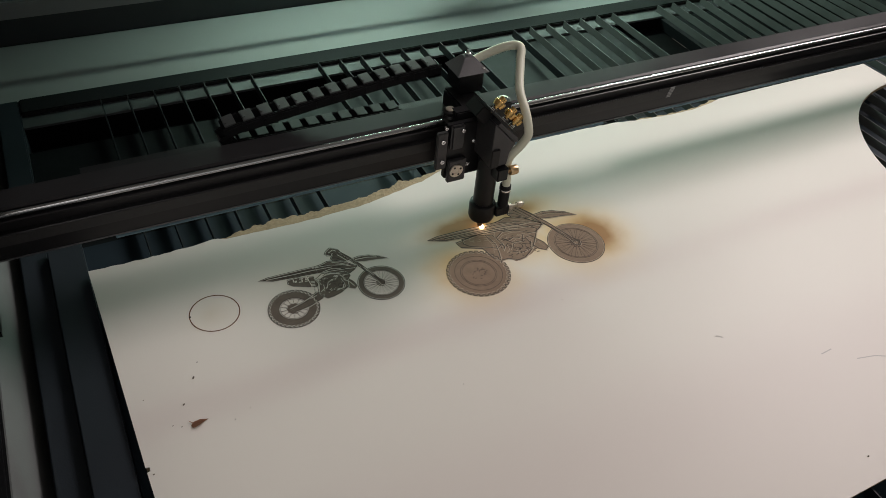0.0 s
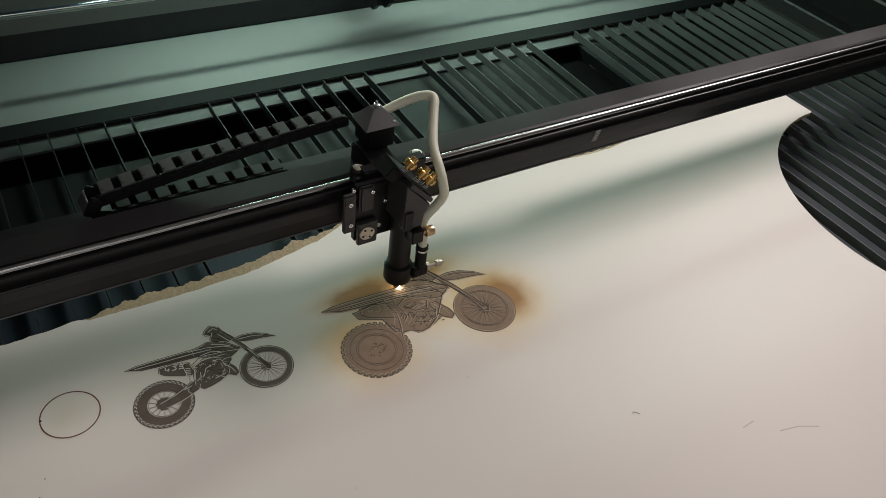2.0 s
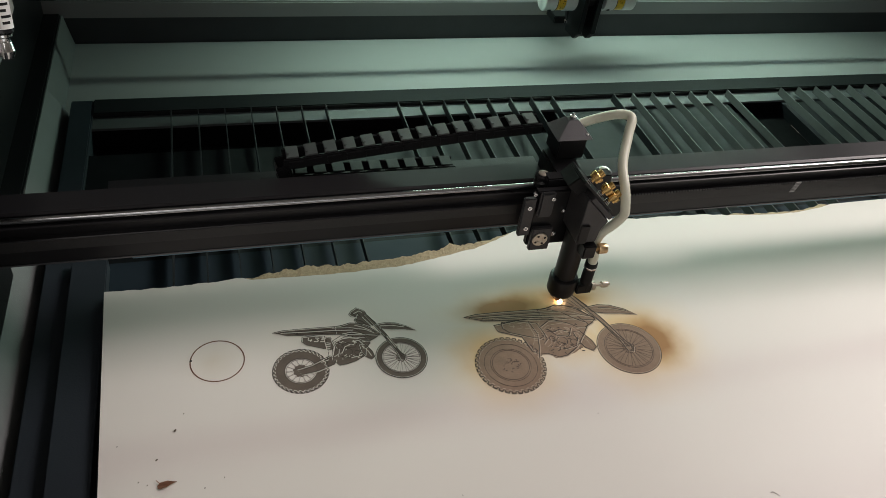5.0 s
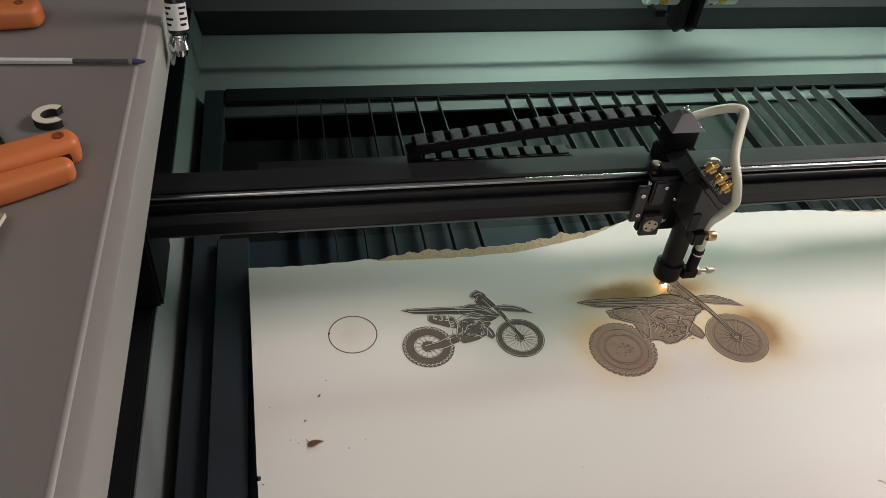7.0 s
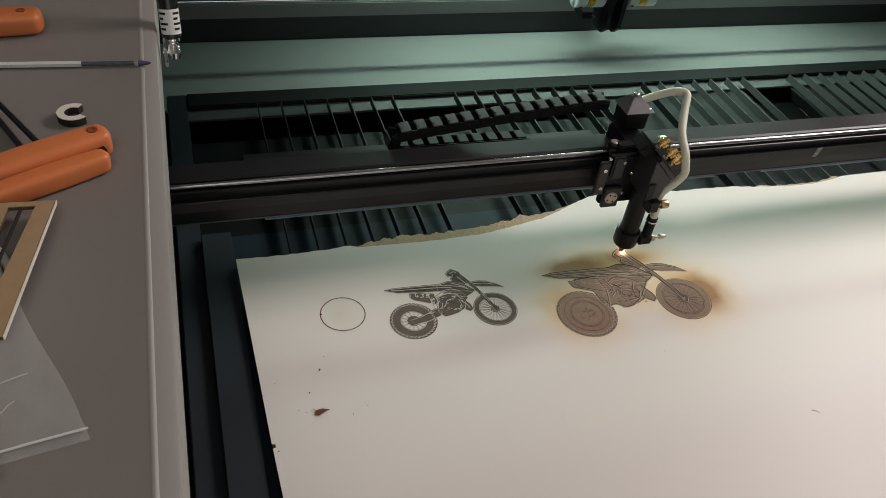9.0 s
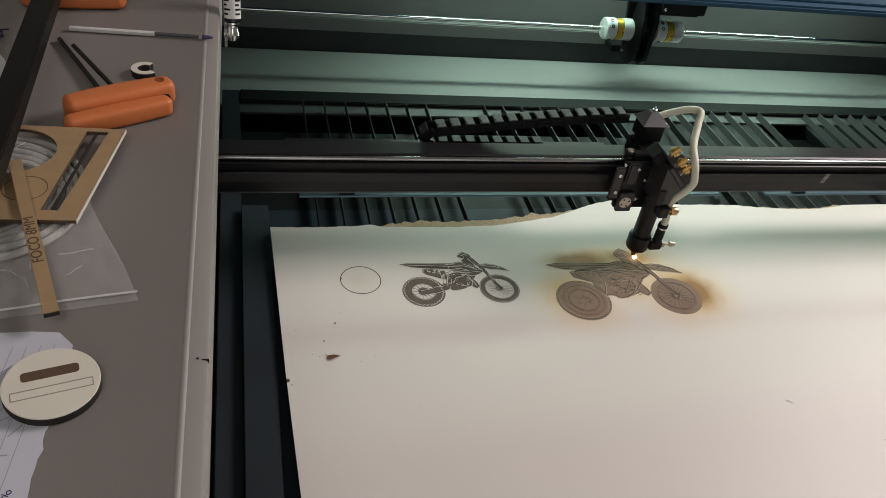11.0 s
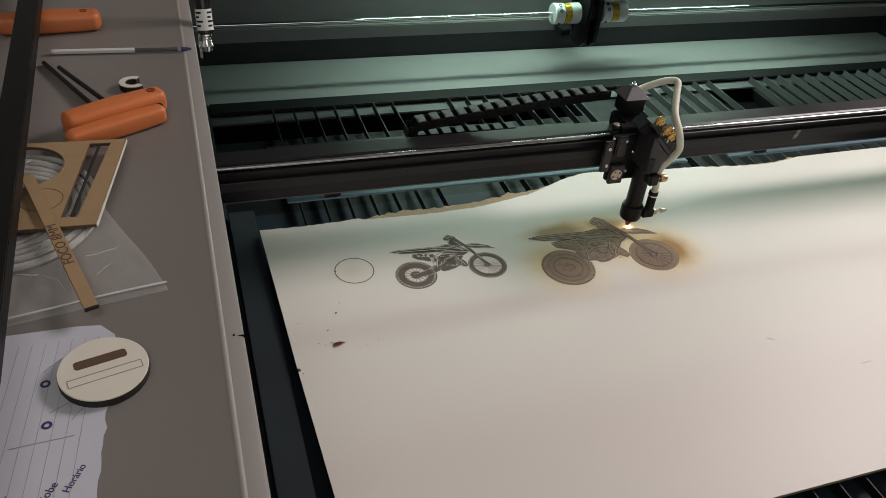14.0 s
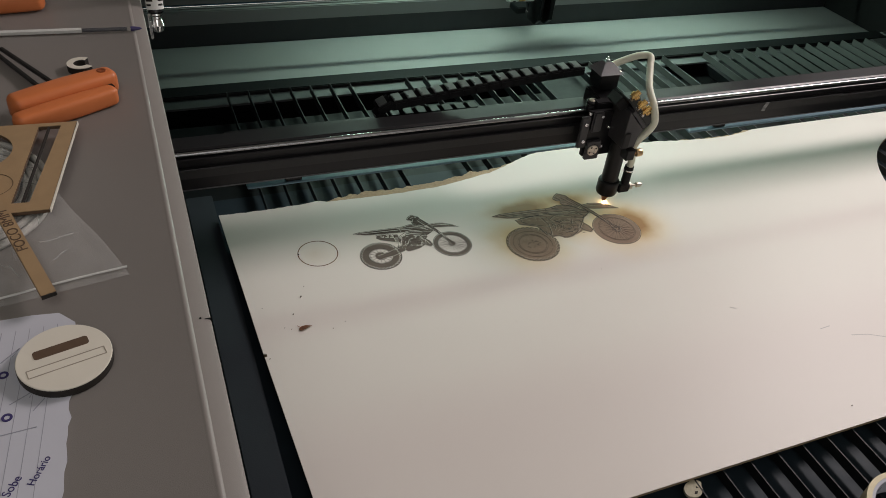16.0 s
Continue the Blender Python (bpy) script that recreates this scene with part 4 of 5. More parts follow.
# ---- rear drive shaft ----
SY, SZ = .548, .0625
shaft = thing("drive_shaft", "polished steel drive shaft along the rear panel", "drive shaft")
part("rod", rod((-.12, SY, SZ), (.680, SY, SZ), .0040, 18), CHROME, shaft, "", True)
part("rod", rod((.8290, SY, SZ), (1.655, SY, SZ), .0040, 18), CHROME, shaft, "", True)
part("rod", rod((.680, SY, SZ), (.8290, SY, SZ), .0035, 14), STEEL, shaft, "", True)
for x, mat in ((.670, COUPLING), (.7800, COUPLING)):
    m = Matrix.Translation((x, SY, SZ)) @ pose(0, 0, 0, 0, 90, 0) @ Matrix.Diagonal((1.2, 1.2, 1.2, 1))
    cp = part("coupling", lathe([(.0165, 0), (.0180, .0012), (.0180, .0185), (.0175, .0190)], m, 32), mat, shaft, "white aluminium shaft coupling", True)
    part("coupling_half", lathe([(.0175, .0310), (.0180, .0315), (.0180, .0480), (.0170, .0490)], m, 32), mat, cp, "", True)
    part("spider_band", lathe([(.0165, .0191), (.0174, .0195), (.0174, .0306), (.0165, .0309)], m, 32), GOLD, cp, "yellow coupling band", True)
    part("band_groove", lathe([(.0172, .0176), (.0181, .0178), (.0181, .0186), (.0172, .0188)], m, 32), BLACK, cp)
    for a in (200, 235, 320):
        mm = m @ pose(0, 0, .0095, 0, 0, a) @ pose(.0165, 0, 0, 0, 90, 0)
        part("grub_screw", lathe([(.0030, 0), (.0030, .0022), (.0018, .0023), (.0016, .0010), (0, .0010)], mm, 10), BLACK, cp)
brk = thing("shaft_bracket", "black drive motor bracket on the rear shaft", "bracket")
bb = prism([(.714, .156), (.727, .090), (.735, .030), (.745, -.010), (.775, -.010), (.775, .156)], -.585, -.576, M_XZ)
bmesh.ops.bevel(bb, geom=bb.edges[:], offset=.001, segments=1, affect="EDGES")
part("mount_plate", bb, BLACK, brk)
CHEEK = [(.540, -.010), (.524, .006), (.524, .092), (.560, .156), (.5755, .156), (.5755, -.010)]
M_YZ = Matrix(((0, 0, 1, 0), (1, 0, 0, 0), (0, 1, 0, 0), (0, 0, 0, 1)))
for xa, xb in ((.7400, .7480), (.7640, .7740)):
    bb = prism(CHEEK, xa, xb, M_YZ)
    bmesh.ops.bevel(bb, geom=bb.edges[:], offset=.001, segments=1, affect="EDGES")
    part("cheek", bb, BLACK, brk)
part("foot", box(.7200, .7700, .5855, .6320, -.004, .010, bevel=.0015), BLACK, brk)
part("drive_pulley", lathe([(.014, 0), (.014, .0155)], Matrix.Translation((.7483, SY, SZ)) @ pose(0, 0, 0, 0, 90, 0), 24), BLACK_MATT, brk, "", True)
part("motor", box(.7755, .872, .530, .585, .105, .160, bevel=.002), BLACK, brk, "black stepper motor")
part("motor_foot", box(.7755, .860, .535, .585, .1010, .1048), BLACK, brk)
for q in ((.720, .5755, .130), (.742, .5755, .145), (.738, .5755, .006)):
    part("screw", lathe([(.0036, -.001), (.0036, .0016), (.0022, .0020), (0, .0012)], Matrix.Translation(q) @ pose(0, 0, 0, 90, 0, 0), 12), STEEL, brk)
part("screw", lathe([(.0036, -.001), (.0036, .0016), (.0022, .0020), (0, .0012)], Matrix.Translation((.781, .5300, .1150)) @ pose(0, 0, 0, 90, 0, 0), 12), STEEL, brk)

# ---- gas strut by the deck edge ----
strut = thing("gas_strut", "black gas strut with white sticker and chrome ball end", "gas strut")
base, topp = Vector((-.0405, .0560, .2400)), Vector((-.0440, .1500, .5600))
way = (topp - base).normalized()
MS = Matrix.Translation(base) @ way.to_track_quat("Z", "Y").to_matrix().to_4x4()
part("cylinder", lathe([(.0065, .014), (.0092, .016), (.0092, .330), (.008, .332)], MS, 24), BLACK_GLOSS, strut, "", True)
part("rod_neck", lathe([(.0048, .006), (.0055, .0075), (.0052, .0105), (.0072, .0120), (.0072, .0139)], MS, 20), CHROME, strut, "", True)
part("ball_socket", lathe([(0, -.0075), (.005, -.006), (.0075, 0), (.006, .006), (.0045, .0105)], MS, 20), CHROME, strut, "chrome ball joint", True)
part("ball_stud", rod((-.0505, .0560, .2400), (-.0400, .0560, .2400), .0040, 14), CHROME, strut, "", True)
part("stud_plate", box(-.0499, -.0470, .0450, .0670, .2290, .2510, bevel=.0008), ALU, strut)
st = part("sticker", add_ring(bmesh.new(), 0, 0, .0092, .00945, .019, .043, 32), WHITE_LABEL, strut, "white sticker with dark print")
st.matrix_basis = MS
for i, (h, a0, a1) in enumerate((h, a, a + w) for a in (20, 110, 200, 290) for h, w in ((.023, 40), (.028, 55), (.033, 30), (.038, 48))):
    q = part("print_bar", add_ring(bmesh.new(), 0, 0, .00946, .0096, h, h + .0022, 24, a0, a1), BLACK_MATT, st)

# ---- things on the left deck ----
DZ = .2672


def at(ob, m):
    ob.matrix_basis = m
    return ob


def ballpoint_pen():
    p = thing("ballpoint_pen", "clear ballpoint pen lying across the deck edge", "pen")
    at(p, Matrix.Translation((-.1985, -.0110, DZ + .0029)) @ pose(0, 0, 0, 0, 0, -2.8) @ pose(0, 0, 0, 0, 90, 0))
    part("barrel", lathe([(.0026, 0), (.0029, .001), (.0029, .0800)], None, 6), CLEARPEN, p, "frosted clear barrel")
    part("clear_barrel", lathe([(.0029, .0801), (.0029, .126), (.0026, .1275)], None, 6), CLEAR_BARREL, p, "clear barrel showing the dark refill")
    part("refill", lathe([(.0021, .0805), (.0021, .124)], None, 8), PENINK, p)
    part("tip", lathe([(.0025, .1276), (.0022, .132), (.0014, .1365), (.0005, .1385)], None, 14), PENBLUE, p, "violet blue tip", True)
    part("end_plug", lathe([(.0025, -.002), (.0028, -.0015), (.0028, -.0001)], None, 10), CLEARPEN, p)
    return p


ballpoint_pen()


def soft_bar(length, width, height, x_taper=.16):
    """A moulded grip: square-ish section with rounded corners, swelling in the middle."""
    b = bmesh.new()
    rings = []
    n, seg = 60, 28
    for i in range(n + 1):
        f = i / n
        end = min(f, 1 - f)
        g = (1 - max(0, 1 - end / .07) ** 2.2) ** .5 if end < .07 else 1
        g = max(g, .25) * (1 - x_taper * (2 * f - 1) ** 2)
        ring_v = []
        for k in range(seg):
            a = 2 * math.pi * k / seg
            c, s = math.cos(a), math.sin(a)
            y = width / 2 * g * math.copysign(abs(c) ** .55, c)
            z = height / 2 + height / 2 * (.35 + .65 * g) * math.copysign(abs(s) ** .55, s)
            ring_v.append(b.verts.new((length * (f - .5), y, z)))
        rings.append(ring_v)
    for p, q in zip(rings, rings[1:]):
        for k in range(seg):
            b.faces.new((p[k], p[(k + 1) % seg], q[(k + 1) % seg], q[k]))
    b.faces.new(rings[0][::-1])
    b.faces.new(rings[-1])
    return b


def hex_key_set(m, keys, label, halves):
    h = at(thing("hex_key_set", label, "hex keys", "folding hex key sets"), m)
    for i, (y, wd, hi, ln) in enumerate(halves):
        part("handle_half", soft_bar(ln, wd, hi), ORANGE, h, "", True).location = (-.009 * i, y, 0)
    if len(halves) > 1:
        part("core", box(-.040, .038, -.006, .006, .002, .014), BLACK_MATT, h)
    y, wd, hi, ln = halves[0]
    part("pivot", lathe([(.0040, hi - .0012), (.0040, hi - .0002), (.0030, hi), (0, hi - .0008)], pose(.036, y, 0), 14), ORANGE_DARK, h)
    for a, b in keys:
        inv = m.inverted()
        part("hex_key", rod(inv @ Vector(a), inv @ Vector(b), .0024, 6), BLACK, h, "black hex key")
    return h


hex_key_set(pose(-.1300, -.1770, DZ, 0, 0, 27), [((-.152, -.150, DZ + .006), (-.2060, -.0360, DZ + .0026)), ((-.139, -.150, DZ + .008), (-.1900, -.0560, DZ + .0060))],
            "orange folding hex key set with two keys out", ((.0105, .0250, .0235, .096), (-.0100, .0180, .0175, .092)))
hex_key_set(pose(-.2050, .0530, DZ, 0, 0, 3), [], "orange folding hex key set lying closed on the deck", ((0, .0300, .0215, .106),))

horse = thing("board_offcut", "small horseshoe shaped white offcut with charred edge", "offcut")
at(horse, pose(-.1210, -.0985, DZ, 0, 0, 20))
part("face", add_ring(bmesh.new(), 0, 0, .0068, .0125, .0062, .0068, 40, 40, 300), WOODFACE, horse)
part("charred_edge", add_ring(bmesh.new(), 0, 0, .0067, .0126, 0, .0061, 40, 40, 300), CHAR_EDGE, horse)

# long black bar lying over the clutter
lbar = at(thing("steel_bar", "long black steel angle bar lying over tools on the deck", "bar"), Matrix.Translation((-.2125, .01, 0)) @ pose(0, 0, 0, 0, 0, 1.9))
part("flange", box(-.0150, .0040, -1.06, .45, .3050, .3080, bevel=.0006), BARBLACK, lbar)
part("web", box(.0010, .0040, -1.06, .45, .2892, .3049, bevel=.0006), BARBLACK, lbar)

disc = at(thing("perforated_disc", "white round board disc cut with many circles", "disc"), pose(-.2940, -.1150, DZ))
rnd = random.Random(3)
spots = [(.000, .000, .011), (.022, .006, .010), (-.022, .010, .010), (.008, .026, .012), (-.014, -.024, .013), (.014, -.026, .010), (.036, -.014, .007), (.034, .024, .007), (-.010, .040, .007),
         (.027, .040, .005), (-.038, -.012, .008), (.000, -.044, .006), (.032, -.034, .005), (-.034, .030, .006), (.045, .006, .004)]
part("disc_edge", lathe([(.0560, 0), (.0560, .0055)], None, 56), CHAR_EDGE, disc, "charred edge")
part("disc_face", lathe([(.0558, .0056), (.0558, .0064)], None, 56), WHITE_LABEL, disc)
for x, y, r in [(p, q, s * 1.15) for p, q, s in spots]:
    part("cut_hole", lathe([(r, .0064), (r, .00665), (0, .00665)], pose(x, y, 0), 24), CHAR_EDGE, disc)
    if r > .0065:
        part("inner_disc", lathe([(r * .66, .0066), (r * .66, .0069), (0, .0069)], pose(x + r * .22 * math.cos(x * 90), y + r * .22, 0), 22), WHITE_LABEL, disc)
        part("inner_hole", lathe([(r * .42, .0069), (r * .42, .0071), (0, .0071)], pose(x + r * .22 * math.cos(x * 90), y + r * .25, 0), 20), CHAR_EDGE, disc)
disc2 = at(thing("perforated_disc", "small raw fibreboard disc with round holes", "disc"), pose(-.2970, -.2000, DZ))
part("disc_edge", lathe([(.0260, 0), (.0260, .0035)], None, 40), CHAR_EDGE, disc2)
part("disc_face", lathe([(.0258, .0036), (.0258, .0042)], None, 40), WOOD, disc2)
for i in range(7):
    part("cut_hole", lathe([(.0052, .0042), (.0052, .0045), (0, .0045)], pose(.016 * math.cos(i * .9), .016 * math.sin(i * .9), 0), 16), CHAR_EDGE, disc2)

cap = at(thing("pen_cap", "dark blue plastic pen cap on the deck", "pen cap"), pose(-.2710, -.0340, DZ + .0036, 0, 90, 12) @ Matrix.Diagonal((.8, .8, 1, 1)))
part("cap_body", lathe([(.0030, -.014), (.0044, -.012), (.0046, .010), (.0040, .014)], None, 14), BLUECAP, cap, "", True)
part("clip", box(-.0060, -.0046, -.0013, .0013, -.010, .020, bevel=.0004), BLUECAP, cap)

# clear bag with a coil of tube, under the fibreboard jig
bag = thing("plastic_bag", "clear zip bag holding a coil of white plastic tube", "bag")
b = bmesh.new()
gx, gy = 54, 54
grid = []
for i in range(gx + 1):
    row = []
    for j in range(gy + 1):
        u, v = i / gx, j / gy
        x = -.330 + u * (.230 - .078 * v) + .003 * noise.noise((u * 3, v * 3, 5))
        y = -.452 + v * .20 + u * .036
        edge = min(u, 1 - u, v, 1 - v)
        z = DZ + .0012 + min(1, edge * 7) * (.0052 + .0030 * noise.noise((u * 6, v * 6, 2)) + .0030 * (1 - 2.2 * abs(noise.noise((u * 7 + v * 4, v * 9 - u * 3, 7)))) + .0014 * (1 - 2 * abs(noise.noise((u * 19, v * 15, 4))))) + (.005 * math.exp(-((u - .45) ** 2 + (v - .75) ** 2) * 14))
        row.append(b.verts.new((x, y, min(z, .2745 + .0006 * noise.noise((u * 9, v * 9, 3))))))
    grid.append(row)
for i in range(gx):
    for j in range(gy):
        b.faces.new((grid[i][j], grid[i + 1][j], grid[i + 1][j + 1], grid[i][j + 1]))
part("film", b, BAG, bag, "crumpled clear film", True)
zp = []
for i in range(gx + 1):
    u = i / gx
    zp.append((-.330 + u * .229, -.446 + u * .036, DZ + .0034 + .0008 * math.sin(u * 9)))
part("zip_strip", tube(zp, .0008, 6), CLEARPEN, bag, "", True)
# pale thin strokes paint the highlights along the film's folds
FILM_GLINT = material("pale_film_glint", (.82, .82, .80), .2, 0, .1, 90)
FILM_GLINT.node_tree.nodes["Principled BSDF"].inputs["Alpha"].default_value = .3
fold = random.Random(21)
b = bmesh.new()
for i in range(46):
    u, v = fold.uniform(.35, .97), fold.uniform(.08, .95)
    a, ln = fold.uniform(0, 3.14), fold.uniform(.006, .026)
    cx, cy = -.330 + u * (.226 - .078 * v), -.446 + v * .19 + u * .036
    bend = fold.uniform(-.35, .35)
    add_tube(b, smooth_path([(cx + ln * f * math.cos(a + bend * f), cy + ln * f * math.sin(a + bend * f), .2742 + .0006 * math.sin(6 * f)) for f in (-.5, -.2, .15, .5)], 3), fold.uniform(.00025, .0006), 5)
part("film_glint", b, FILM_GLINT, bag, "pale strokes painting the highlights on the film's folds", True)
coil = thing("tube_coil", "coil of white plastic tube inside the bag", "tube")
for k in range(5):
    pts = []
    for i in range(49):
        a = 2 * math.pi * i / 48
        r = .040 + .0062 * k + .0015 * math.sin(3 * a + k)
        pts.append((-.213 + r * 1.02 * math.cos(a), -.300 + r * 1.16 * math.sin(a), DZ + .0030 + .0004 * (k % 2) + .0004 * math.sin(2 * a + k)))
    part("turn", tube(pts, .0027, 8), COIL, coil, "", True)


def plate_with_holes(outer, holes, z0, z1, mat_top):
    """A flat plate with openings, by filling between closed lines."""
    b = bmesh.new()
    es, rims = [], []
    for loop in [outer] + holes:
        vs = [b.verts.new((x, y, z1)) for x, y in loop]
        rims.append(vs)
        es += [b.edges.new((vs[i], vs[(i + 1) % len(vs)])) for i in range(len(vs))]
    bmesh.ops.triangle_fill(b, edges=es, use_beauty=True, use_dissolve=False)
    low = [[b.verts.new((v.co.x, v.co.y, z0)) for v in vs] for vs in rims]
    for vs, lo in zip(rims, low):
        for i in range(len(vs)):
            j = (i + 1) % len(vs)
            b.faces.new((vs[i], vs[j], lo[j], lo[i]))
    return b


JZ = .2790
jig = thing("fibreboard_jig", "raw brown fibreboard jig plate with round and slotted openings", "jig")
outer = [(-.330, -.2080), (-.1265, -.2190), (-.1475, -.3420), (-.350, -.3330)]
hole = [(-.2080 + .0345 * math.cos(2 * math.pi * i / 40), -.2520 + .0320 * math.sin(2 * math.pi * i / 40)) for i in range(40)]
slot = [(-.1555, -.2225), (-.1385, -.2235), (-.1605, -.3305), (-.1725, -.3295)]
hole2 = [(-.2990 + .0345 * math.cos(2 * math.pi * i / 40), -.2700 + .0400 * math.sin(2 * math.pi * i / 40)) for i in range(40)]
top = part("jig_face", plate_with_holes(outer, [hole, slot, hole2], JZ - .0006, JZ, WOOD), WOOD, jig)
part("jig_edge", plate_with_holes(outer, [hole, slot, hole2], JZ - .0032, JZ - .0007, CHAR_EDGE), ENGRAVE, jig, "charred cut edge")
part("jig_front_edge", plate_with_holes([(x * 1.0 + .0003, y) for x, y in ((-.1262, -.2192), (-.1258, -.2192), (-.1468, -.3424), (-.1475, -.3424))], [], JZ - .0030, JZ, WOODFACE), WOODFACE, jig)
part("slot_divider", add_stroke(bmesh.new(), [(-.1478, -.2235), (-.1655, -.3298)], .0011, JZ - .0032, JZ - .0002), CHAR_EDGE, jig)
part("engraved_ring", add_ring(bmesh.new(), -.1870, -.3030, .0150, .0154, JZ - .0001, JZ + .0002, 40), ENGRAVE, jig)
part("jig_foot", box(-.33, -.30, -.33, -.30, DZ + .0001, JZ - .0033), WOOD, jig)
part("jig_foot", box(-.30, -.27, -.222, -.21, DZ + .0001, JZ - .0033), WOOD, jig)
part("jig_foot", box(-.140, -.136, -.232, -.225, DZ + .0001, JZ - .0033), CHAR_EDGE, jig)

# focus gauge strip with its lettering
GZ = JZ + .0016
gauge = thing("focus_gauge", "narrow brown fibreboard gauge strip lettered FOCO 8MM", "gauge")
ga, gb = Vector((-.1990, -.2720)), Vector((-.1475, -.4375))
gd = (gb - ga).normalized()
gl = (gb - ga).length
at(gauge, Matrix.Translation((ga.x, ga.y, GZ)) @ Matrix.Rotation(math.atan2(gd.y, gd.x), 4, "Z") @ pose(0, 0, 0, 0, .8, 0))
part("strip", box(0, gl, -.0046, .0046, 0, .0030, bevel=.0003), WOOD, gauge)
part("charred_end", box(gl + .0001, gl + .0008, -.0045, .0045, .0001, .0029), CHAR_EDGE, gauge)


def lettering(text, size, mat, parent, m):
    cu = bpy.data.curves.new("lettering", "FONT")
    cu.body, cu.size, cu.extrude, cu.align_x, cu.align_y = text, size, .00015, "CENTER", "CENTER"
    tmp = new("lettering_curve", cu)
    me = bpy.data.meshes.new_from_object(tmp.evaluated_get(bpy.context.evaluated_depsgraph_get()))
    bpy.data.objects.remove(tmp)
    me.materials.clear()
    me.materials.append(mat)
    o = new("lettering", me)
    o.parent = parent
    o.matrix_basis = m
    return o


lettering("FOCO 8MM", .0098, ENGRAVE, gauge, Matrix.Translation((gl * .57, 0, .0031)) @ Matrix.Rotation(math.pi, 4, "Z"))

# lined note paper with scrawl
note = thing("note_paper", "torn sheet of ruled white note paper with blue scrawl", "paper")
b = bmesh.new()
pe = [(-.330, -.436), (-.240, -.440), (-.160, -.4400), (-.1440, -.4420), (-.1350, -.4530), (-.1340, -.4700)]
y = -.47
while y > -.80:
    y -= .006
    pe.append((-.1340 - .0022 * (-.47 - y) / .03 - random.uniform(0, .0022), y))
pe += [(-.34, -.80)]
part("sheet", prism(pe, DZ + .0002, DZ + .0005), PAPER, note)
for i in range(22):
    x = -.149 - .0078 * i
    part("ruled_line", add_stroke(bmesh.new(), [(x + .004, -.452), (x - .028, -.78)], .00035, DZ + .0003, DZ + .0006), RULE, note)
scr = random.Random(9)


def scrawl(cx, cy, w, h, n, turn):
    pts = []
    for i in range(n):
        f = i / (n - 1)
        pts.append((cx + w * (f - .5) * math.cos(turn) + h * .5 * math.sin(f * n * 1.1) * -math.sin(turn) + scr.uniform(-.0006, .0006),
                    cy + w * (f - .5) * math.sin(turn) + h * .5 * math.sin(f * n * 1.1) * math.cos(turn) + scr.uniform(-.0006, .0006)))
    return add_stroke(bmesh.new(), pts, .0004, DZ + .0003, DZ + .0008)


for word, x, y, size, turn in (("Sobe", -.1670, -.5680, .0062, 68), ("Horário", -.1545, -.5620, .0056, 70)):
    lt = lettering(word, size, INK, note, Matrix.Translation((x, y, DZ + .0006)) @ Matrix.Rotation(radians(turn), 4, "Z") @ Matrix(((1, .25, 0, 0), (0, 1, 0, 0), (0, 0, 1, 0), (0, 0, 0, 1))))
for cx, cy, w, h, n, turn in ((-.188, -.576, .012, .007, 40, .6), (-.183, -.578, .010, .009, 34, 1.6), (-.192, -.570, .010, .008, 30, .1)):
    part("scribble", scrawl(cx, cy, w, h, n, turn), INK, note)
for x, y in ((-.1740, -.4880), (-.1710, -.5210)):
    part("doodle", add_ring(bmesh.new(), x, y, .0015, .0029, DZ + .0003, DZ + .0008, 18), INK, note)
for p in ([(-.170, -.512), (-.158, -.505), (-.160, -.5095)], [(-.158, -.520), (-.152, -.512)], [(-.176, -.478), (-.166, -.468), (-.170, -.4745)], [(-.190, -.534), (-.156, -.532)]):
    part("pen_mark", add_stroke(bmesh.new(), p, .0005, DZ + .0003, DZ + .0008), RULE, note)

med = at(thing("wooden_medallion", "round cream board medallion with engraved bars and charred rim", "medallion"), Matrix.Translation((-.1405, -.4880, DZ + .0008)) @ pose(0, 0, 0, 1.2, 1, 14))
part("rim", lathe([(.0262, 0), (.0264, .0004), (.0264, .0050), (.0261, .0054)], None, 64), CHAR_EDGE, med, "charred rim", True)
part("face", lathe([(.0262, .00545), (.0262, .0060), (.0259, .0062)], None, 64), WOODFACE, med)
part("engraved_bar", rounded_bar(.0310, .0070, .0061, .0064, .002, .0075), ENGRAVE, med, "dark engraved bar")
b = bmesh.new()
for p in ([(-.0215, -.0085), (.0215, -.0085)], [(.0215, -.0025), (-.0215, -.0025)], [(-.0215, -.0085), (-.0215, -.0025)], [(.0215, -.0085), (.0215, -.0025)]):
    add_stroke(b, p, .0006, .0060, .0064)
part("outlined_bar", b, ENGRAVE_FINE, med, "finely outlined bar")

# ---- things on the bed in front of the board ----
tape = at(thing("masking_tape", "cream masking tape roll lying on the slats", "tape roll"), pose(.5560, -.6560, -.0058))
part("tape_wind", add_ring(bmesh.new(), 0, 0, .0475, .0525, 0, .0240, 72), TAPE, tape)
part("card_core", add_ring(bmesh.new(), 0, 0, .0445, .0474, .0005, .0235, 72), PAPER, tape, "pale printed card core")
for a in (95, 110, 125):
    part("print_bar", add_ring(bmesh.new(), 0, 0, .0441, .0444, .008, .014, 90, a, a + 9), RULE, tape)
chip = at(thing("board_offcut", "small pale offcut chip resting on a slat", "offcut"), pose(.3735, -.5480, -.0092, 0, 0, 20))
part("chip_body", prism([(.0105 * math.cos(a * .35) + (.003 if a < 4 else 0), .0085 * math.sin(a * .35)) for a in range(18)], 0, .0028), WOODCHIP, chip)
part("char_mark", prism([(-.004, -.004), (-.001, -.0055), (.002, -.004), (-.001, -.0025)], .0027, .0030), CHAR_EDGE, chip)
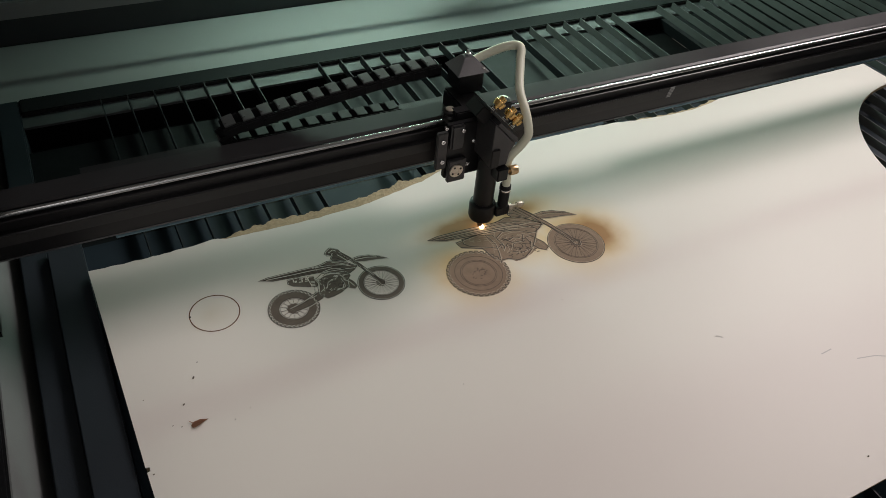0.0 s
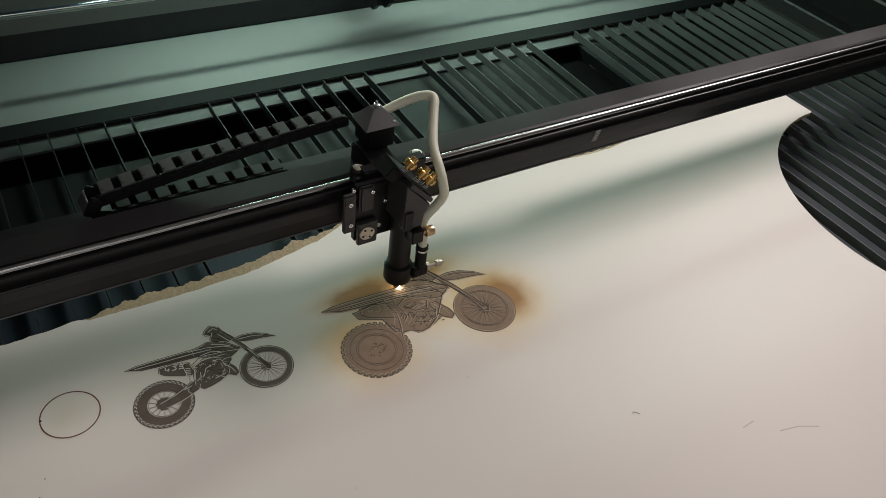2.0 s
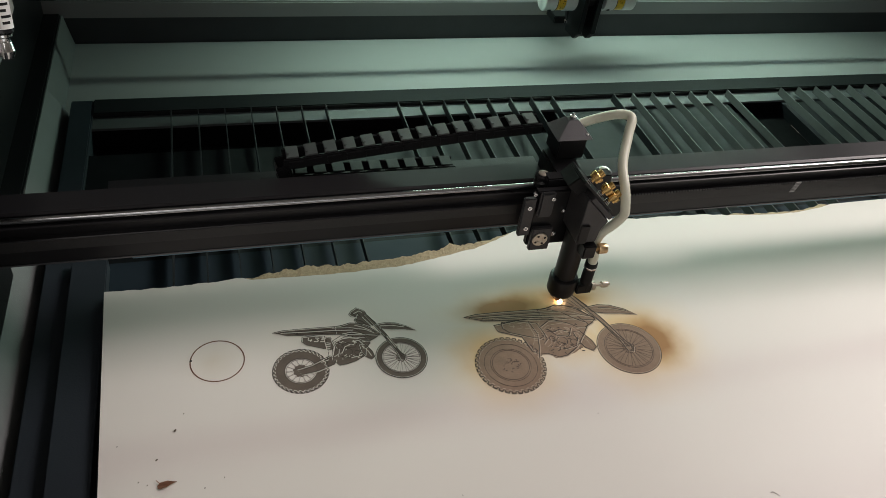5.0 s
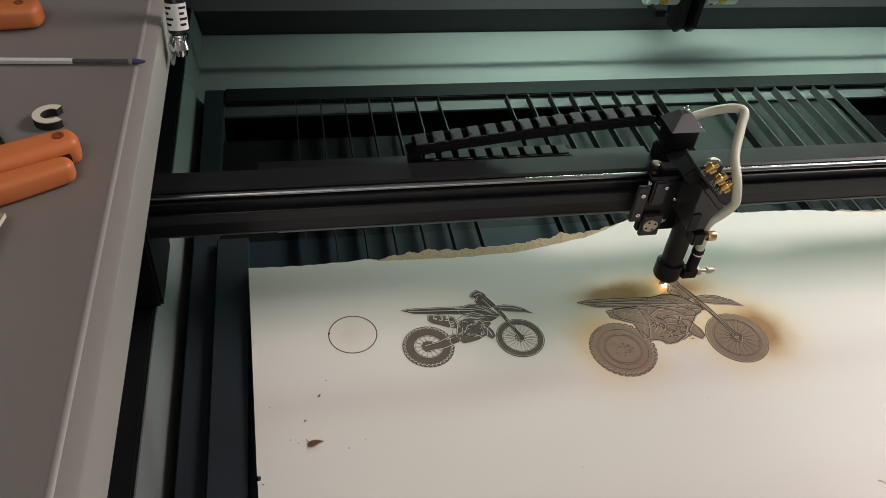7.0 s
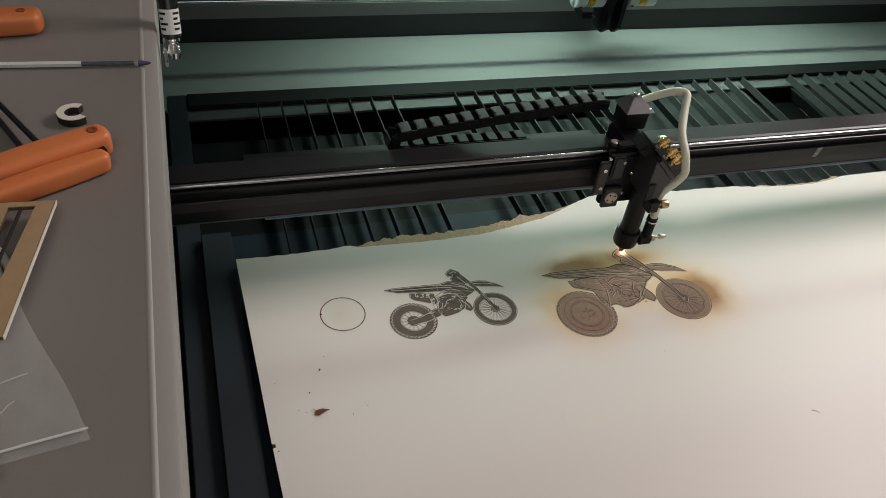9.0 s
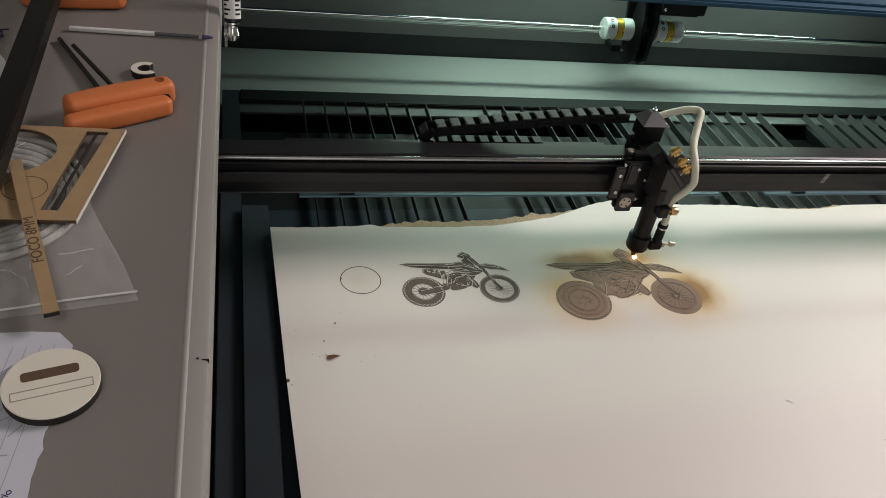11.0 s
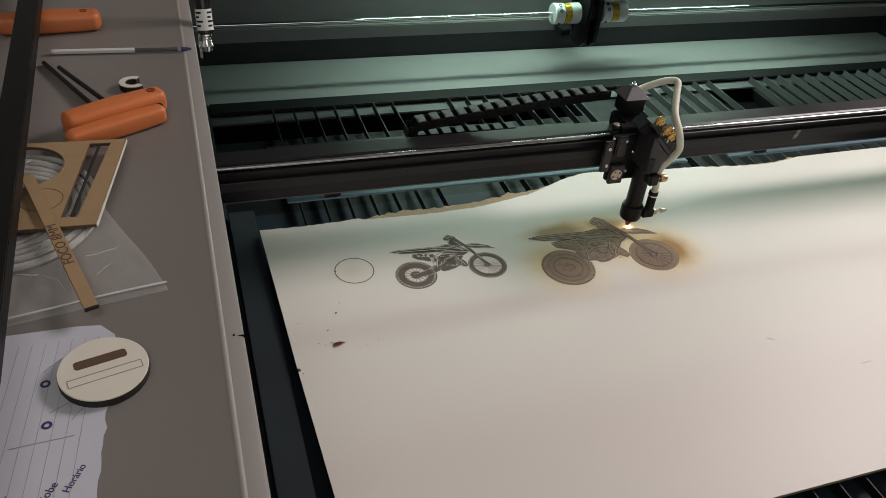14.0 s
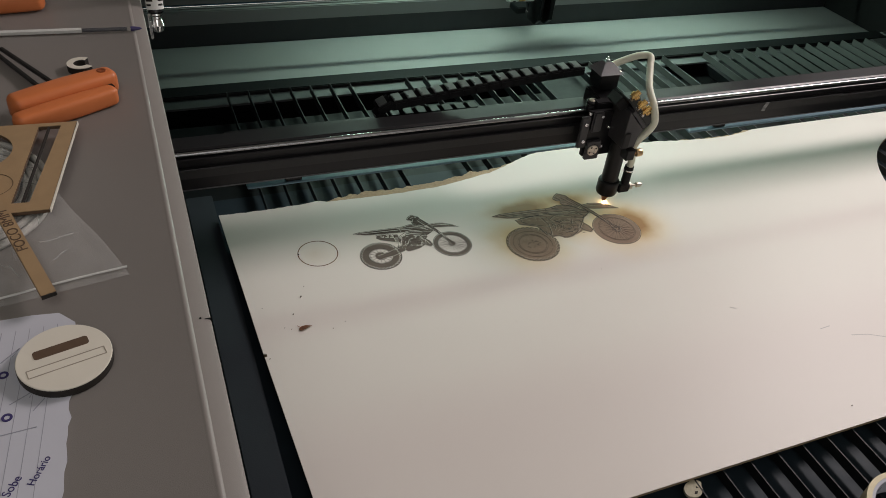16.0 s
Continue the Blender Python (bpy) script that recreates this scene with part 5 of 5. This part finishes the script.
part("char_mark", prism([(.003, -.001), (.006, -.002), (.005, .0005)], .0027, .0030), CHAR_EDGE, chip)

# ---- crumbs on the board ----
leaf = at(thing("dry_leaf_scrap", "small curled brown scrap lying on the white board", "scrap"), pose(.0605, -.2345, 0, 0, 0, 10) @ Matrix.Diagonal((.85, .85, .8, 1)))
b = bmesh.new()
for i in range(8):
    f = i / 7
    wv = .0046 * math.sin(math.pi * (.12 + .8 * f)) * (1.2 - f)
    for k, sgn in enumerate((-1, 0, 1)):
        b.verts.new((-.009 + .018 * f, sgn * wv + random.uniform(-.0006, .0006), .0006 + (.0018 if sgn else .0002) * math.sin(f * 3) + random.uniform(0, .0006)))
b.verts.ensure_lookup_table()
for i in range(7):
    for k in range(2):
        b.faces.new([b.verts[q] for q in (3 * i + k, 3 * i + k + 1, 3 * i + k + 4, 3 * i + k + 3)])
bmesh.ops.solidify(b, geom=b.faces[:], thickness=.0005)
part("scrap_body", b, LEAF, leaf)
part("stalk", rod((-.006, .003, .001), (-.009, .0075, .002), .0004, 6), LEAF, leaf)
crumbs = [(.0520, -.2090, .0012), (.0670, -.1820, .0016), (.0450, -.2320, .0007), (.0380, -.2280, .0007), (.0745, -.1650, .0008), (.0900, -.2430, .0008), (.0200, -.1900, .0006), (.0130, -.2700, .0009),
          (.1060, -.2360, .0007), (.6120, -.5150, .0012), (.5780, -.3410, .0009), (.4530, -.2310, .0006), (.3000, -.2900, .0006)]
for x, y, r in crumbs:
    c = at(thing("crumb", "tiny dark soot crumb on the white board", "crumb", "crumbs on the board"), pose(x, y, 0, 0, 0, x * 900))
    part("grain", lathe([(r * .6, 0), (r * .75, r * .3), (r * .5, r * .7), (0, r * .75)], Matrix.Diagonal((1.5, .8, 1, 1)), 7), SCORCH, c)
scr = thing("pencil_scratch", "faint grey scuff lines on the board face", "scuff", kind="stuff")
part("scuff", add_stroke(bmesh.new(), [(.700, -.425), (.722, -.430), (.742, -.440)], .0012, -.0001, .00008), SCUFF, scr)
part("scuff", add_stroke(bmesh.new(), [(.668, -.405), (.684, -.404)], .0012, -.0001, .00008), SCUFF, scr)
part("scuff", add_stroke(bmesh.new(), [(.5795, -.3400), (.5840, -.3450)], .0007, -.0001, .00012), SCORCH, scr)


def motions():
    """The spot follows the drawing; beam, belt, head and chain go with it."""
    walk(gantry, [(t, pose(0, y, 0)) for t, x, y in SPOT])
    walk(head, [(t, pose(x, y, 0)) for t, x, y in SPOT])
    walk(belt, [(t, pose(x, 0, 0)) for t, x, y in SPOT])
    walk(chain, [(t, pose(0, y, 0)) for t, x, y in SPOT])
    for i, o in enumerate(chain_links):
        walk(o, [(t, chain_pose(PITCH * (i + .5), x)) for t, x, y in SPOT])


motions()
